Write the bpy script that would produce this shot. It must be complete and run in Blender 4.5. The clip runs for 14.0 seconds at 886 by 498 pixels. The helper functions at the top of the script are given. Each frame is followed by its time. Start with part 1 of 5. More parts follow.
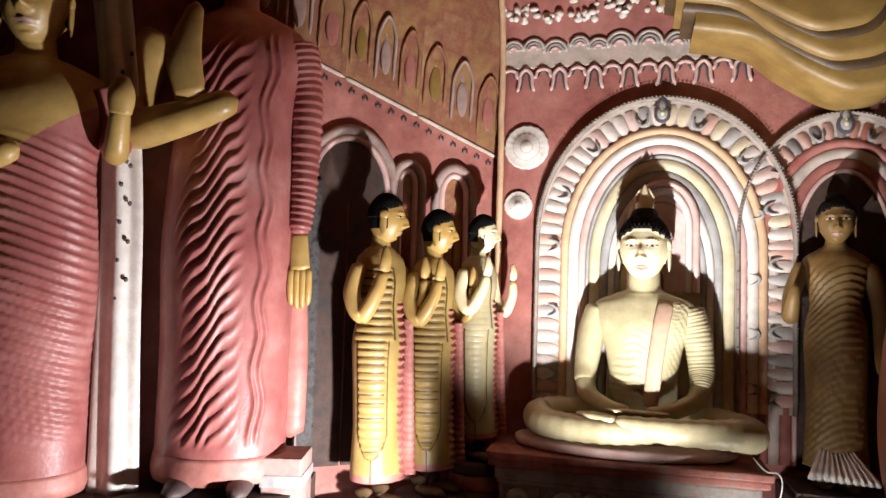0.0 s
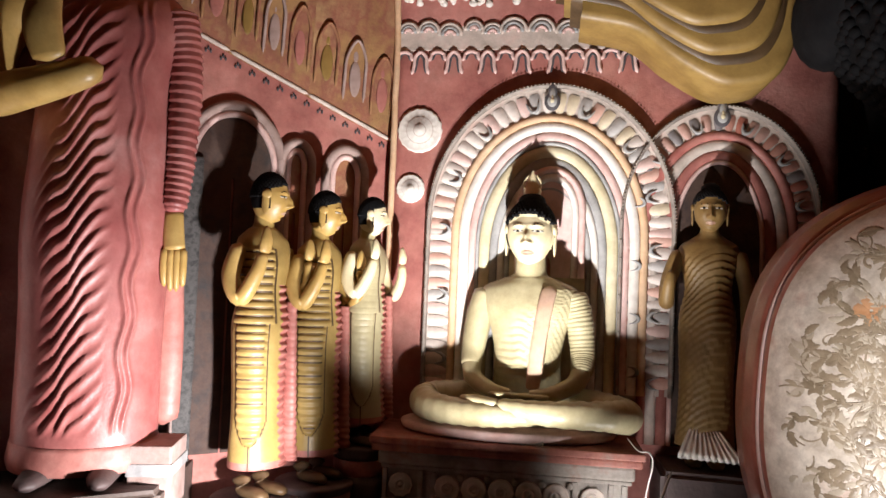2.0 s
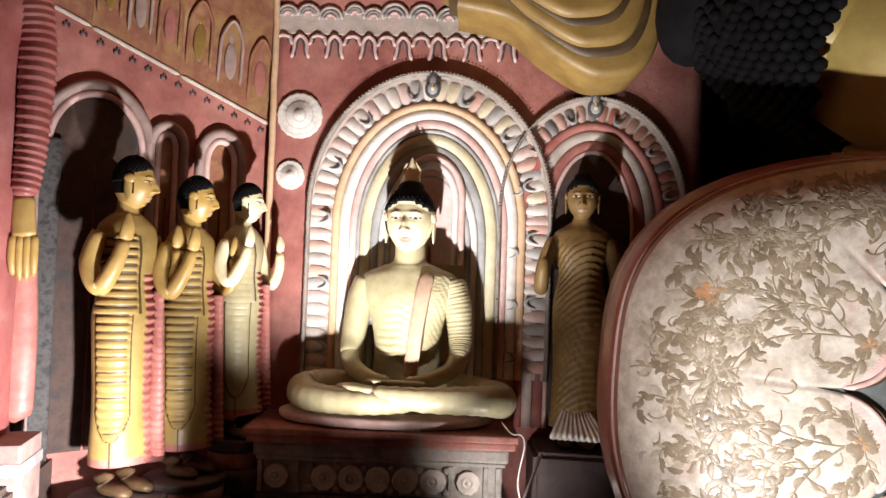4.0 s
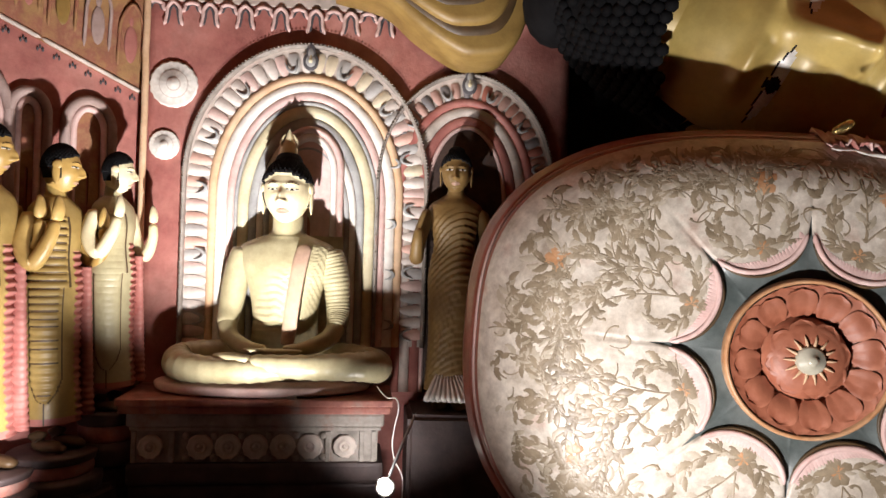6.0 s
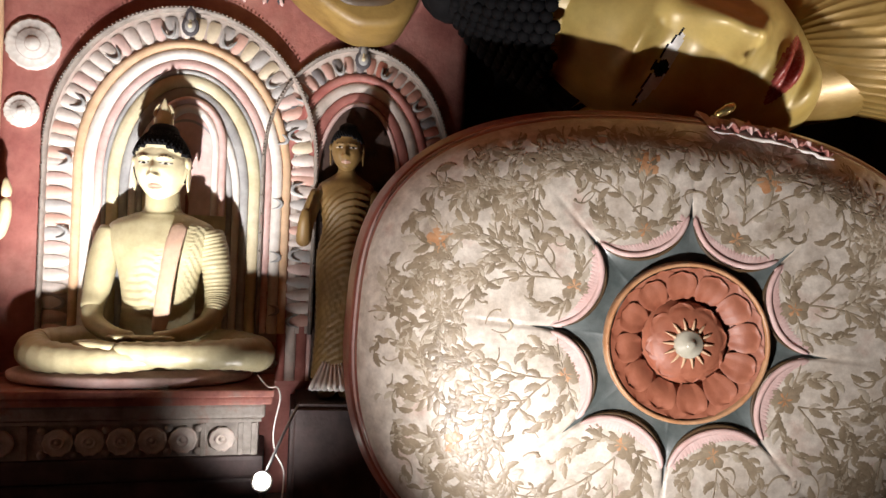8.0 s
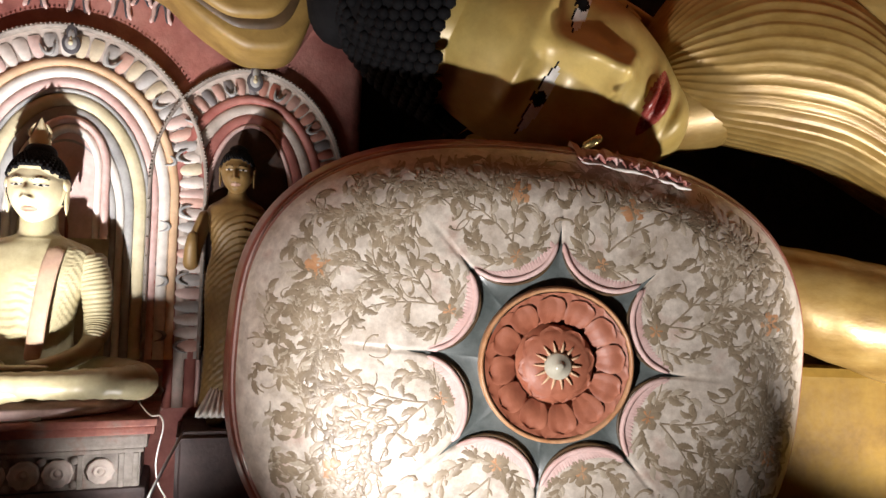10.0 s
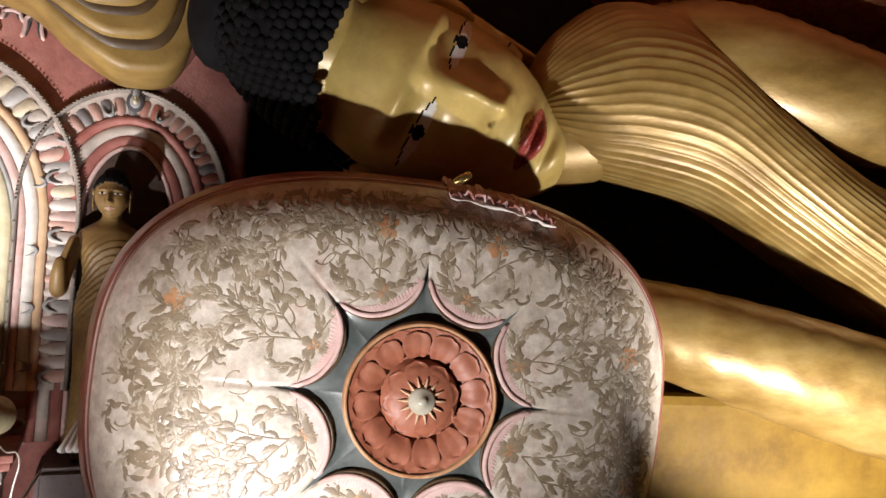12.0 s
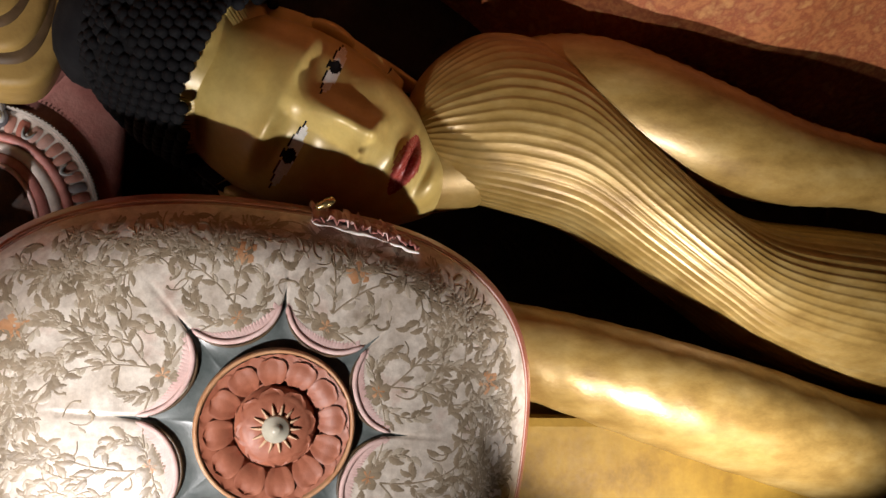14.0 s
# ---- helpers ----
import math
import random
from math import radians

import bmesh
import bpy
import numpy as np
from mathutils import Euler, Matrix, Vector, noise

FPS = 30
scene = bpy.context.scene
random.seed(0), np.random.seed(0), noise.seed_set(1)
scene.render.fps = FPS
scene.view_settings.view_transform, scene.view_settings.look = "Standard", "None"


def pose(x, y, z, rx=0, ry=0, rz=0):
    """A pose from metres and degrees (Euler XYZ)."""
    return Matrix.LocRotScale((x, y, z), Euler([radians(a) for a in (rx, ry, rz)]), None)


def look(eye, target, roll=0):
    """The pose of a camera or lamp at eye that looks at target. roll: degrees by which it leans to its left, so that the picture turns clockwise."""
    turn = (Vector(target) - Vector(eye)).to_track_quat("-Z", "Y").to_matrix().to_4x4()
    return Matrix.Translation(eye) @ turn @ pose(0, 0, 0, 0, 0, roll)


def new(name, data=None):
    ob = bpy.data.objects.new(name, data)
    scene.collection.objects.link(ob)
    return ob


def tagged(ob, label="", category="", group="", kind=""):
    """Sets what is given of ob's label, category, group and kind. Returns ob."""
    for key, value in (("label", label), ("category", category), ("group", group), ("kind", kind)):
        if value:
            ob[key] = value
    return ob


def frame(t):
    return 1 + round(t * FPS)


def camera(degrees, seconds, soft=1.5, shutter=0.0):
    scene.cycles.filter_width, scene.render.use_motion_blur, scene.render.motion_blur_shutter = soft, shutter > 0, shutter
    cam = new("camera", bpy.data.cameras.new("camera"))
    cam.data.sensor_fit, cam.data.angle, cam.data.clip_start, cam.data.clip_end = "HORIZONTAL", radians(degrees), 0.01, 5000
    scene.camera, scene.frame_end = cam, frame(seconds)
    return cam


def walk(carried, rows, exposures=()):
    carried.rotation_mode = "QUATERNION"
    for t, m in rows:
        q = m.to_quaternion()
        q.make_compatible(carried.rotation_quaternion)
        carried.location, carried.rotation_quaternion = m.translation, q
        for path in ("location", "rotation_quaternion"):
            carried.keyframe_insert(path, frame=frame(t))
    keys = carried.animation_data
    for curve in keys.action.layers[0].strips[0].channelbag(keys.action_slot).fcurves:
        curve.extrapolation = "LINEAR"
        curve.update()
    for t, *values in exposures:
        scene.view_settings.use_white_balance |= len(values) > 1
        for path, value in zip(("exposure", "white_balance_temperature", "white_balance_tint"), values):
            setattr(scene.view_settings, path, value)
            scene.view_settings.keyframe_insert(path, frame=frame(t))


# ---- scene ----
cam = camera(65.0, 14.0)
PATH = [
    (0, (0.0, 0.0, 1.45), (0.0, 1.997, 1.555), 1.7),
    (0.5, (0.04, 0.033, 1.435), (0.095, 2.03, 1.531), 1.9),
    (1, (0.078, 0.034, 1.434), (0.175, 2.03, 1.518), 2.2),
    (1.5, (0.109, 0.033, 1.43), (0.264, 2.026, 1.51), 1.9),
    (2, (0.183, 0.032, 1.432), (0.404, 2.018, 1.511), 2.3),
    (2.5, (0.213, 0.021, 1.432), (0.493, 2.0, 1.507), 2.3),
    (3, (0.269, 0.019, 1.429), (0.6, 1.99, 1.505), 2.2),
    (5.5, (0.474, -0.074, 1.406), (1.136, 1.814, 1.425), 1.8),
    (6, (0.489, -0.135, 1.39), (1.208, 1.731, 1.396), 1.8),
    (6.5, (0.529, -0.108, 1.368), (1.297, 1.739, 1.355), 1.8),
    (7, (0.594, -0.026, 1.35), (1.418, 1.797, 1.331), 1.8),
    (7.5, (0.64, -0.045, 1.349), (1.52, 1.751, 1.321), 2.0),
    (8, (0.681, -0.064, 1.36), (1.612, 1.706, 1.344), 2.5),
    (10.5, (0.843, -0.211, 1.414), (2.005, 1.416, 1.456), 2.4),
    (11, (0.886, -0.237, 1.424), (2.097, 1.354, 1.47), 2.7),
    (11.5, (0.919, -0.269, 1.462), (2.169, 1.291, 1.517), 2.6),
    (12, (0.969, -0.317, 1.493), (2.248, 1.218, 1.578), 2.9),
    (12.5, (1.023, -0.373, 1.518), (2.325, 1.141, 1.636), 3.0),
    (13, (1.076, -0.435, 1.536), (2.421, 1.039, 1.667), 3.0),
    (13.5, (1.107, -0.474, 1.549), (2.47, 0.984, 1.686), 3.1),
    (14, (1.153, -0.506, 1.537), (2.571, 0.896, 1.682), 3.0),
]
walk(cam, [(t, look(eye, target, roll)) for t, eye, target, roll in PATH])

# ---- world and light ----
U, N, UP = Vector((0.858, -0.514, 0)), Vector((-0.514, -0.858, 0)), Vector((0, 0, 1))
PILLOW = Vector((2.544, 1.646, 0))
EXPOSURE = 0.0
scene.view_settings.exposure = EXPOSURE
world = bpy.data.worlds.new("world")
scene.world = world
world.use_nodes = True
world.node_tree.nodes["Background"].inputs["Color"].default_value = (1.0, 0.85, 0.72, 1)
world.node_tree.nodes["Background"].inputs["Strength"].default_value = 0.028


def reclining(u, n, z):
    """A place from metres along the reclining body, towards the viewer, and up."""
    return PILLOW + U * u + N * n + UP * z


def spot(name, eye, target, watts, angle, blend=0.5, size=0.03, colour=(1.0, 0.95, 0.94)):
    data = bpy.data.lights.new(name, "SPOT")
    data.energy, data.spot_size, data.spot_blend, data.shadow_soft_size, data.color = watts, radians(angle), blend, size, colour
    ob = new(name, data)
    ob.matrix_world = look(eye, target)
    return ob


spot("altar_floodlight", (0.66, 2.42, 0.26), (0.76, 3.4, 2.10), 480, 84, 0.85)
spot("wall_floodlight", (0.12, 2.46, 0.42), (-0.88, 3.03, 0.70), 245, 108, 0.55, colour=(1.0, 0.95, 0.97))
spot("niche_floodlight", (1.40, 2.93, 0.34), (1.62, 3.5, 0.62), 12, 120, 0.6)
spot("cushion_floodlight", tuple(reclining(-0.95, 1.30, 0.22)), tuple(reclining(-0.25, 0.0, 1.28)), 232, 80, 0.9)
spot("bed_floodlight", tuple(reclining(2.00, 0.62, 0.25)), tuple(reclining(2.04, -0.2, 1.42)), 285, 108, 0.45)


# ---- materials ----
def material(name, colours, rough=0.6, scale=6.0, bump=0.15, fine=60.0, metal=0.0, coat=0.0, gloss=0.5, by_piece=False, stretch=(1, 1, 1), dirt=0.25):
    """Mottled paint, plaster, rock or gilding: colours are (place on the ramp, r, g, b)."""
    m = bpy.data.materials.new(name)
    m.use_nodes = True
    nt = m.node_tree
    bsdf = nt.nodes["Principled BSDF"]
    co = nt.nodes.new("ShaderNodeTexCoord")
    mp = nt.nodes.new("ShaderNodeMapping")
    mp.inputs["Scale"].default_value = stretch
    nt.links.new(co.outputs["Object"], mp.inputs["Vector"])
    big = nt.nodes.new("ShaderNodeTexNoise")
    big.inputs["Scale"].default_value, big.inputs["Detail"].default_value, big.inputs["Roughness"].default_value = scale, 6, 0.62
    small = nt.nodes.new("ShaderNodeTexNoise")
    small.inputs["Scale"].default_value, small.inputs["Detail"].default_value = fine, 4
    for node in (big, small):
        nt.links.new(mp.outputs["Vector"], node.inputs["Vector"])
    ramp = nt.nodes.new("ShaderNodeValToRGB")
    while len(ramp.color_ramp.elements) < len(colours):
        ramp.color_ramp.elements.new(0.5)
    for e, (p, r, g, b) in zip(ramp.color_ramp.elements, colours):
        e.position, e.color = p, (r, g, b, 1)
    if by_piece:
        info = nt.nodes.new("ShaderNodeObjectInfo")
        ramp.color_ramp.interpolation = "CONSTANT"
        nt.links.new(info.outputs["Random"], ramp.inputs["Fac"])
    else:
        nt.links.new(big.outputs["Fac"], ramp.inputs["Fac"])
    mul = nt.nodes.new("ShaderNodeMix")
    mul.data_type, mul.blend_type = "RGBA", "MULTIPLY"
    mul.inputs["Factor"].default_value = dirt
    grime = nt.nodes.new("ShaderNodeValToRGB")
    grime.color_ramp.elements[0].position, grime.color_ramp.elements[0].color = 0.35, (0.25, 0.2, 0.16, 1)
    grime.color_ramp.elements[1].position, grime.color_ramp.elements[1].color = 0.62, (1, 1, 1, 1)
    blot = nt.nodes.new("ShaderNodeTexNoise")
    blot.inputs["Scale"].default_value, blot.inputs["Detail"].default_value, blot.inputs["Roughness"].default_value = scale * 2.3, 8, 0.7
    nt.links.new(mp.outputs["Vector"], blot.inputs["Vector"])
    nt.links.new(blot.outputs["Fac"], grime.inputs["Fac"])
    nt.links.new(ramp.outputs["Color"], mul.inputs[6])
    nt.links.new(grime.outputs["Color"], mul.inputs[7])
    nt.links.new(mul.outputs[2], bsdf.inputs["Base Color"])
    rr = nt.nodes.new("ShaderNodeMapRange")
    rr.inputs["To Min"].default_value, rr.inputs["To Max"].default_value = max(rough - 0.12, 0.05), min(rough + 0.15, 1)
    nt.links.new(small.outputs["Fac"], rr.inputs["Value"])
    nt.links.new(rr.outputs["Result"], bsdf.inputs["Roughness"])
    bsdf.inputs["Metallic"].default_value = metal
    bsdf.inputs["Coat Weight"].default_value = coat
    bsdf.inputs["Specular IOR Level"].default_value = gloss
    bsdf.inputs["Coat Roughness"].default_value = 0.25
    if bump:
        bp = nt.nodes.new("ShaderNodeBump")
        bp.inputs["Strength"].default_value, bp.inputs["Distance"].default_value = bump, 0.01
        nt.links.new(small.outputs["Fac"], bp.inputs["Height"])
        nt.links.new(bp.outputs["Normal"], bsdf.inputs["Normal"])
    return m


RED_WALL = material("red_wall_paint", [(0.3, 0.32, 0.10, 0.085), (0.5, 0.44, 0.17, 0.14), (0.72, 0.52, 0.26, 0.215)], 0.75, 3, 0.25, dirt=0.4)
OCHRE_WALL = material("ochre_wall_paint", [(0.28, 0.2, 0.09, 0.05), (0.42, 0.36, 0.2, 0.08), (0.52, 0.27, 0.1, 0.06), (0.66, 0.42, 0.26, 0.12)], 0.8, 3.2, 0.35, dirt=0.35)
PALE_WALL = material("pale_wall_paint", [(0.3, 0.42, 0.36, 0.31), (0.5, 0.6, 0.52, 0.46), (0.7, 0.68, 0.5, 0.44)], 0.7, 6, 0.25)
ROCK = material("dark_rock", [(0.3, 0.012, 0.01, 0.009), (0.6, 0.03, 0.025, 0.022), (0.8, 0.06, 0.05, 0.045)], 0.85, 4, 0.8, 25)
FLOOR = material("trodden_floor", [(0.3, 0.05, 0.035, 0.03), (0.7, 0.11, 0.08, 0.065)], 0.6, 3, 0.3)
CEILING = material("painted_rock_ceiling", [(0.25, 0.22, 0.05, 0.02), (0.42, 0.52, 0.19, 0.06), (0.52, 0.34, 0.09, 0.03), (0.66, 0.58, 0.27, 0.09), (0.85, 0.3, 0.08, 0.03)], 0.7, 9, 0.5, 30)
WHITE = material("white_limewash", [(0.3, 0.70, 0.66, 0.6), (0.6, 0.82, 0.78, 0.72)], 0.65, 7, 0.15)
PINK = material("pink_paint", [(0.3, 0.62, 0.38, 0.34), (0.6, 0.74, 0.54, 0.50)], 0.65, 7, 0.15)
ORANGE = material("orange_paint", [(0.3, 0.62, 0.39, 0.22), (0.6, 0.72, 0.50, 0.32)], 0.65, 7, 0.15)
GREY_BLUE = material("grey_blue_paint", [(0.3, 0.27, 0.27, 0.27), (0.6, 0.42, 0.42, 0.41)], 0.65, 7, 0.15)
LEMON = material("yellow_paint", [(0.3, 0.60, 0.52, 0.32), (0.6, 0.70, 0.63, 0.44)], 0.65, 7, 0.15)
DARK_LINE = material("dark_outline_paint", [(0.3, 0.05, 0.045, 0.05), (0.7, 0.12, 0.11, 0.12)], 0.7, 9, 0.1)
DUSTY = material("dusty_pink_grey_paint", [(0.3, 0.28, 0.19, 0.16), (0.6, 0.42, 0.31, 0.28)], 0.75, 7, 0.2)
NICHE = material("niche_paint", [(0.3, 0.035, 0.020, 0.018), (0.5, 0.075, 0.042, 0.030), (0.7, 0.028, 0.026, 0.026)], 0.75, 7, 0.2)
SPOTTED = material("spotted_dark_paint", [(0.35, 0.02, 0.019, 0.018), (0.5, 0.085, 0.08, 0.075), (0.62, 0.03, 0.028, 0.027)], 0.7, 18, 0.2)
PETAL = material("painted_petals", [(0.0, 0.76, 0.68, 0.62), (0.35, 0.74, 0.54, 0.49), (0.6, 0.72, 0.62, 0.45), (0.74, 0.50, 0.48, 0.46), (0.84, 0.7, 0.44, 0.36)], 0.65, 9, 0.15, by_piece=True)
RED_PETAL = material("dull_red_petals", [(0.0, 0.42, 0.2, 0.15), (0.4, 0.5, 0.3, 0.25), (0.7, 0.2, 0.18, 0.18), (0.85, 0.38, 0.13, 0.09)], 0.65, 9, 0.15, by_piece=True)
RED_ROBE = material("red_robe_paint", [(0.3, 0.30, 0.075, 0.07), (0.55, 0.42, 0.15, 0.135), (0.75, 0.52, 0.27, 0.25)], 0.45, 4, 0.12, 70)
YELLOW_ROBE = material("yellow_robe_paint", [(0.3, 0.30, 0.195, 0.055), (0.6, 0.42, 0.295, 0.10), (0.8, 0.48, 0.36, 0.17)], 0.4, 5, 0.12)
PALE_ROBE = material("pale_gold_paint", [(0.3, 0.34, 0.295, 0.165), (0.6, 0.46, 0.41, 0.25), (0.8, 0.54, 0.49, 0.34)], 0.38, 5, 0.12)
BROWN_GOLD = material("dim_gold_paint", [(0.3, 0.21, 0.125, 0.034), (0.6, 0.32, 0.205, 0.06)], 0.45, 5, 0.12)
# Darker copy of the gold: the niche's shade put into the colour.
SHADED_GOLD = material("shaded_gold_paint", [(0.3, 0.15, 0.085, 0.028), (0.6, 0.25, 0.155, 0.05)], 0.5, 5, 0.12)
SKIN = material("ochre_skin_paint", [(0.3, 0.42, 0.26, 0.07), (0.6, 0.52, 0.35, 0.12)], 0.38, 5, 0.1)
PALE_SKIN = material("cream_skin_paint", [(0.3, 0.70, 0.60, 0.36), (0.6, 0.78, 0.70, 0.46)], 0.35, 5, 0.08)
GOLD = material("aged_gilding", [(0.25, 0.22, 0.125, 0.028), (0.5, 0.37, 0.235, 0.065), (0.75, 0.48, 0.335, 0.12)], 0.40, 3.5, 0.12, 45, metal=0.25, coat=0.2, stretch=(1, 1, 2.2))
FACE_GOLD = material("gilded_face", [(0.3, 0.50, 0.34, 0.09), (0.6, 0.60, 0.45, 0.15)], 0.36, 3, 0.05, 50, metal=0.05, coat=0.15)
HAIR = material("black_hair_paint", [(0.3, 0.004, 0.004, 0.005), (0.7, 0.012, 0.012, 0.013)], 0.8, 8, 0.1, gloss=0.15)
LIPS = material("red_lip_paint", [(0.3, 0.27, 0.04, 0.03), (0.7, 0.37, 0.075, 0.055)], 0.25, 8, 0.05)
SASH = material("faded_pink_sash", [(0.3, 0.40, 0.28, 0.18), (0.7, 0.46, 0.31, 0.23)], 0.4, 9, 0.1)
DULL_LIPS = material("faded_lip_paint", [(0.3, 0.38, 0.22, 0.16), (0.7, 0.46, 0.3, 0.22)], 0.4, 8, 0.05)
EYE_WHITE = material("white_eye_paint", [(0.3, 0.75, 0.72, 0.66), (0.7, 0.8, 0.78, 0.72)], 0.25, 8, 0.02)
HEM_RED = material("red_hem_paint", [(0.3, 0.38, 0.12, 0.10), (0.7, 0.53, 0.24, 0.2)], 0.5, 9, 0.1)
CREAM_PANEL = material("cream_lacquer", [(0.25, 0.42, 0.34, 0.26), (0.40, 0.62, 0.54, 0.45), (0.56, 0.72, 0.65, 0.56), (0.7, 0.60, 0.46, 0.38)], 0.40, 7, 0.15, 35, coat=0.08, dirt=0.5)
TEAL = material("dark_teal_paint", [(0.3, 0.06, 0.075, 0.072), (0.7, 0.15, 0.17, 0.165)], 0.4, 7, 0.1, coat=0.2)
LEAF = material("painted_pale_leaves", [(0.3, 0.38, 0.32, 0.23), (0.5, 0.46, 0.39, 0.3), (0.72, 0.54, 0.46, 0.37)], 0.4, 9, 0.1)
VINE = material("painted_vines", [(0.3, 0.18, 0.135, 0.085), (0.5, 0.29, 0.225, 0.15), (0.72, 0.40, 0.32, 0.22)], 0.4, 9, 0.1)
FLOWER = material("painted_orange_flowers", [(0.3, 0.46, 0.2, 0.08), (0.7, 0.6, 0.36, 0.2)], 0.4, 14, 0.1)
BAND_RED = material("cushion_band_red", [(0.3, 0.22, 0.055, 0.035), (0.6, 0.36, 0.12, 0.085), (0.8, 0.5, 0.26, 0.2)], 0.35, 5, 0.15, coat=0.3)
COPPER = material("copper_red_paint", [(0.3, 0.30, 0.085, 0.042), (0.6, 0.43, 0.16, 0.092), (0.8, 0.5, 0.24, 0.155)], 0.5, 7, 0.1)
PEARL = material("pearl_grey_boss", [(0.3, 0.45, 0.42, 0.33), (0.7, 0.58, 0.55, 0.44)], 0.2, 9, 0.05, coat=0.5)
STONE = material("plinth_stone_paint", [(0.3, 0.2, 0.17, 0.15), (0.55, 0.36, 0.32, 0.28), (0.75, 0.3, 0.15, 0.12)], 0.6, 8, 0.25)
PLINTH_RED = material("plinth_red_paint", [(0.3, 0.2, 0.06, 0.05), (0.55, 0.42, 0.16, 0.12), (0.75, 0.36, 0.26, 0.22)], 0.6, 9, 0.2)
PLINTH_DARK = material("plinth_dark_base", [(0.3, 0.03, 0.02, 0.02), (0.7, 0.09, 0.06, 0.055)], 0.6, 6, 0.2)
BROWN = material("brown_groove_paint", [(0.3, 0.05, 0.03, 0.012), (0.7, 0.12, 0.07, 0.03)], 0.5, 7, 0.1)
BRASS = material("brass", [(0.3, 0.5, 0.36, 0.12), (0.7, 0.62, 0.46, 0.2)], 0.25, 8, 0.05, metal=0.9)
METAL = material("lamp_metal", [(0.3, 0.3, 0.3, 0.3), (0.7, 0.42, 0.42, 0.42)], 0.35, 9, 0.05, metal=0.8)
# Ochre at half strength: the weak light on the bed is in the colour.
BED = material("dimmed_ochre_bed_paint", [(0.25, 0.11, 0.056, 0.007), (0.42, 0.21, 0.12, 0.015), (0.75, 0.27, 0.168, 0.026)], 0.62, 2.2, 0.15, 40, dirt=0.35, gloss=0.2)


def lamp_glow():
    m = bpy.data.materials.new("lamp_lens")
    m.use_nodes = True
    b = m.node_tree.nodes["Principled BSDF"]
    b.inputs["Emission Color"].default_value = (1, 0.93, 0.82, 1)
    b.inputs["Emission Strength"].default_value = 25
    return m


LENS = lamp_glow()


# ---- mesh tools ----
def mesh_object(name, verts, faces, mats, indices=None, smooth=True, parent=None):
    verts = np.asarray(verts, float).reshape(-1, 3)
    base = Vector(((verts[:, 0].min() + verts[:, 0].max()) / 2, (verts[:, 1].min() + verts[:, 1].max()) / 2, verts[:, 2].min()))
    me = bpy.data.meshes.new(name)
    me.from_pydata([tuple(v) for v in verts - np.array(base)], [], [tuple(int(i) for i in f) for f in faces])
    for m in mats if isinstance(mats, (list, tuple)) else [mats]:
        me.materials.append(m)
    if indices is not None:
        me.polygons.foreach_set("material_index", np.asarray(indices, np.int32))
    me.polygons.foreach_set("use_smooth", np.full(len(me.polygons), smooth))
    me.update()
    ob = new(name, me)
    ob.location = base
    if parent:
        ob.parent = parent
        ob.location = base - world_place(parent)
    return ob


def world_place(ob):
    p = Vector(ob.location)
    while ob.parent:
        ob = ob.parent
        p += ob.location
    return p


def thing(name, place, label, category, group="", kind=""):
    ob = new(name)
    ob.location = place
    ob.empty_display_size = 0.1
    return tagged(ob, label, category, group, kind)


def spline(keys, n):
    """Rows of numbers, glided through smoothly."""
    k = np.asarray(keys, float)
    k = np.vstack([2 * k[0] - k[1], k, 2 * k[-1] - k[-2]])
    s = np.linspace(0, len(k) - 3 - 1e-9, n)
    i = s.astype(int)
    t = (s - i)[:, None]
    a, b, c, d = k[i], k[i + 1], k[i + 2], k[i + 3]
    return 0.5 * (2 * b + (c - a) * t + (2 * a - 5 * b + 4 * c - d) * t**2 + (3 * b - a - 3 * c + d) * t**3)


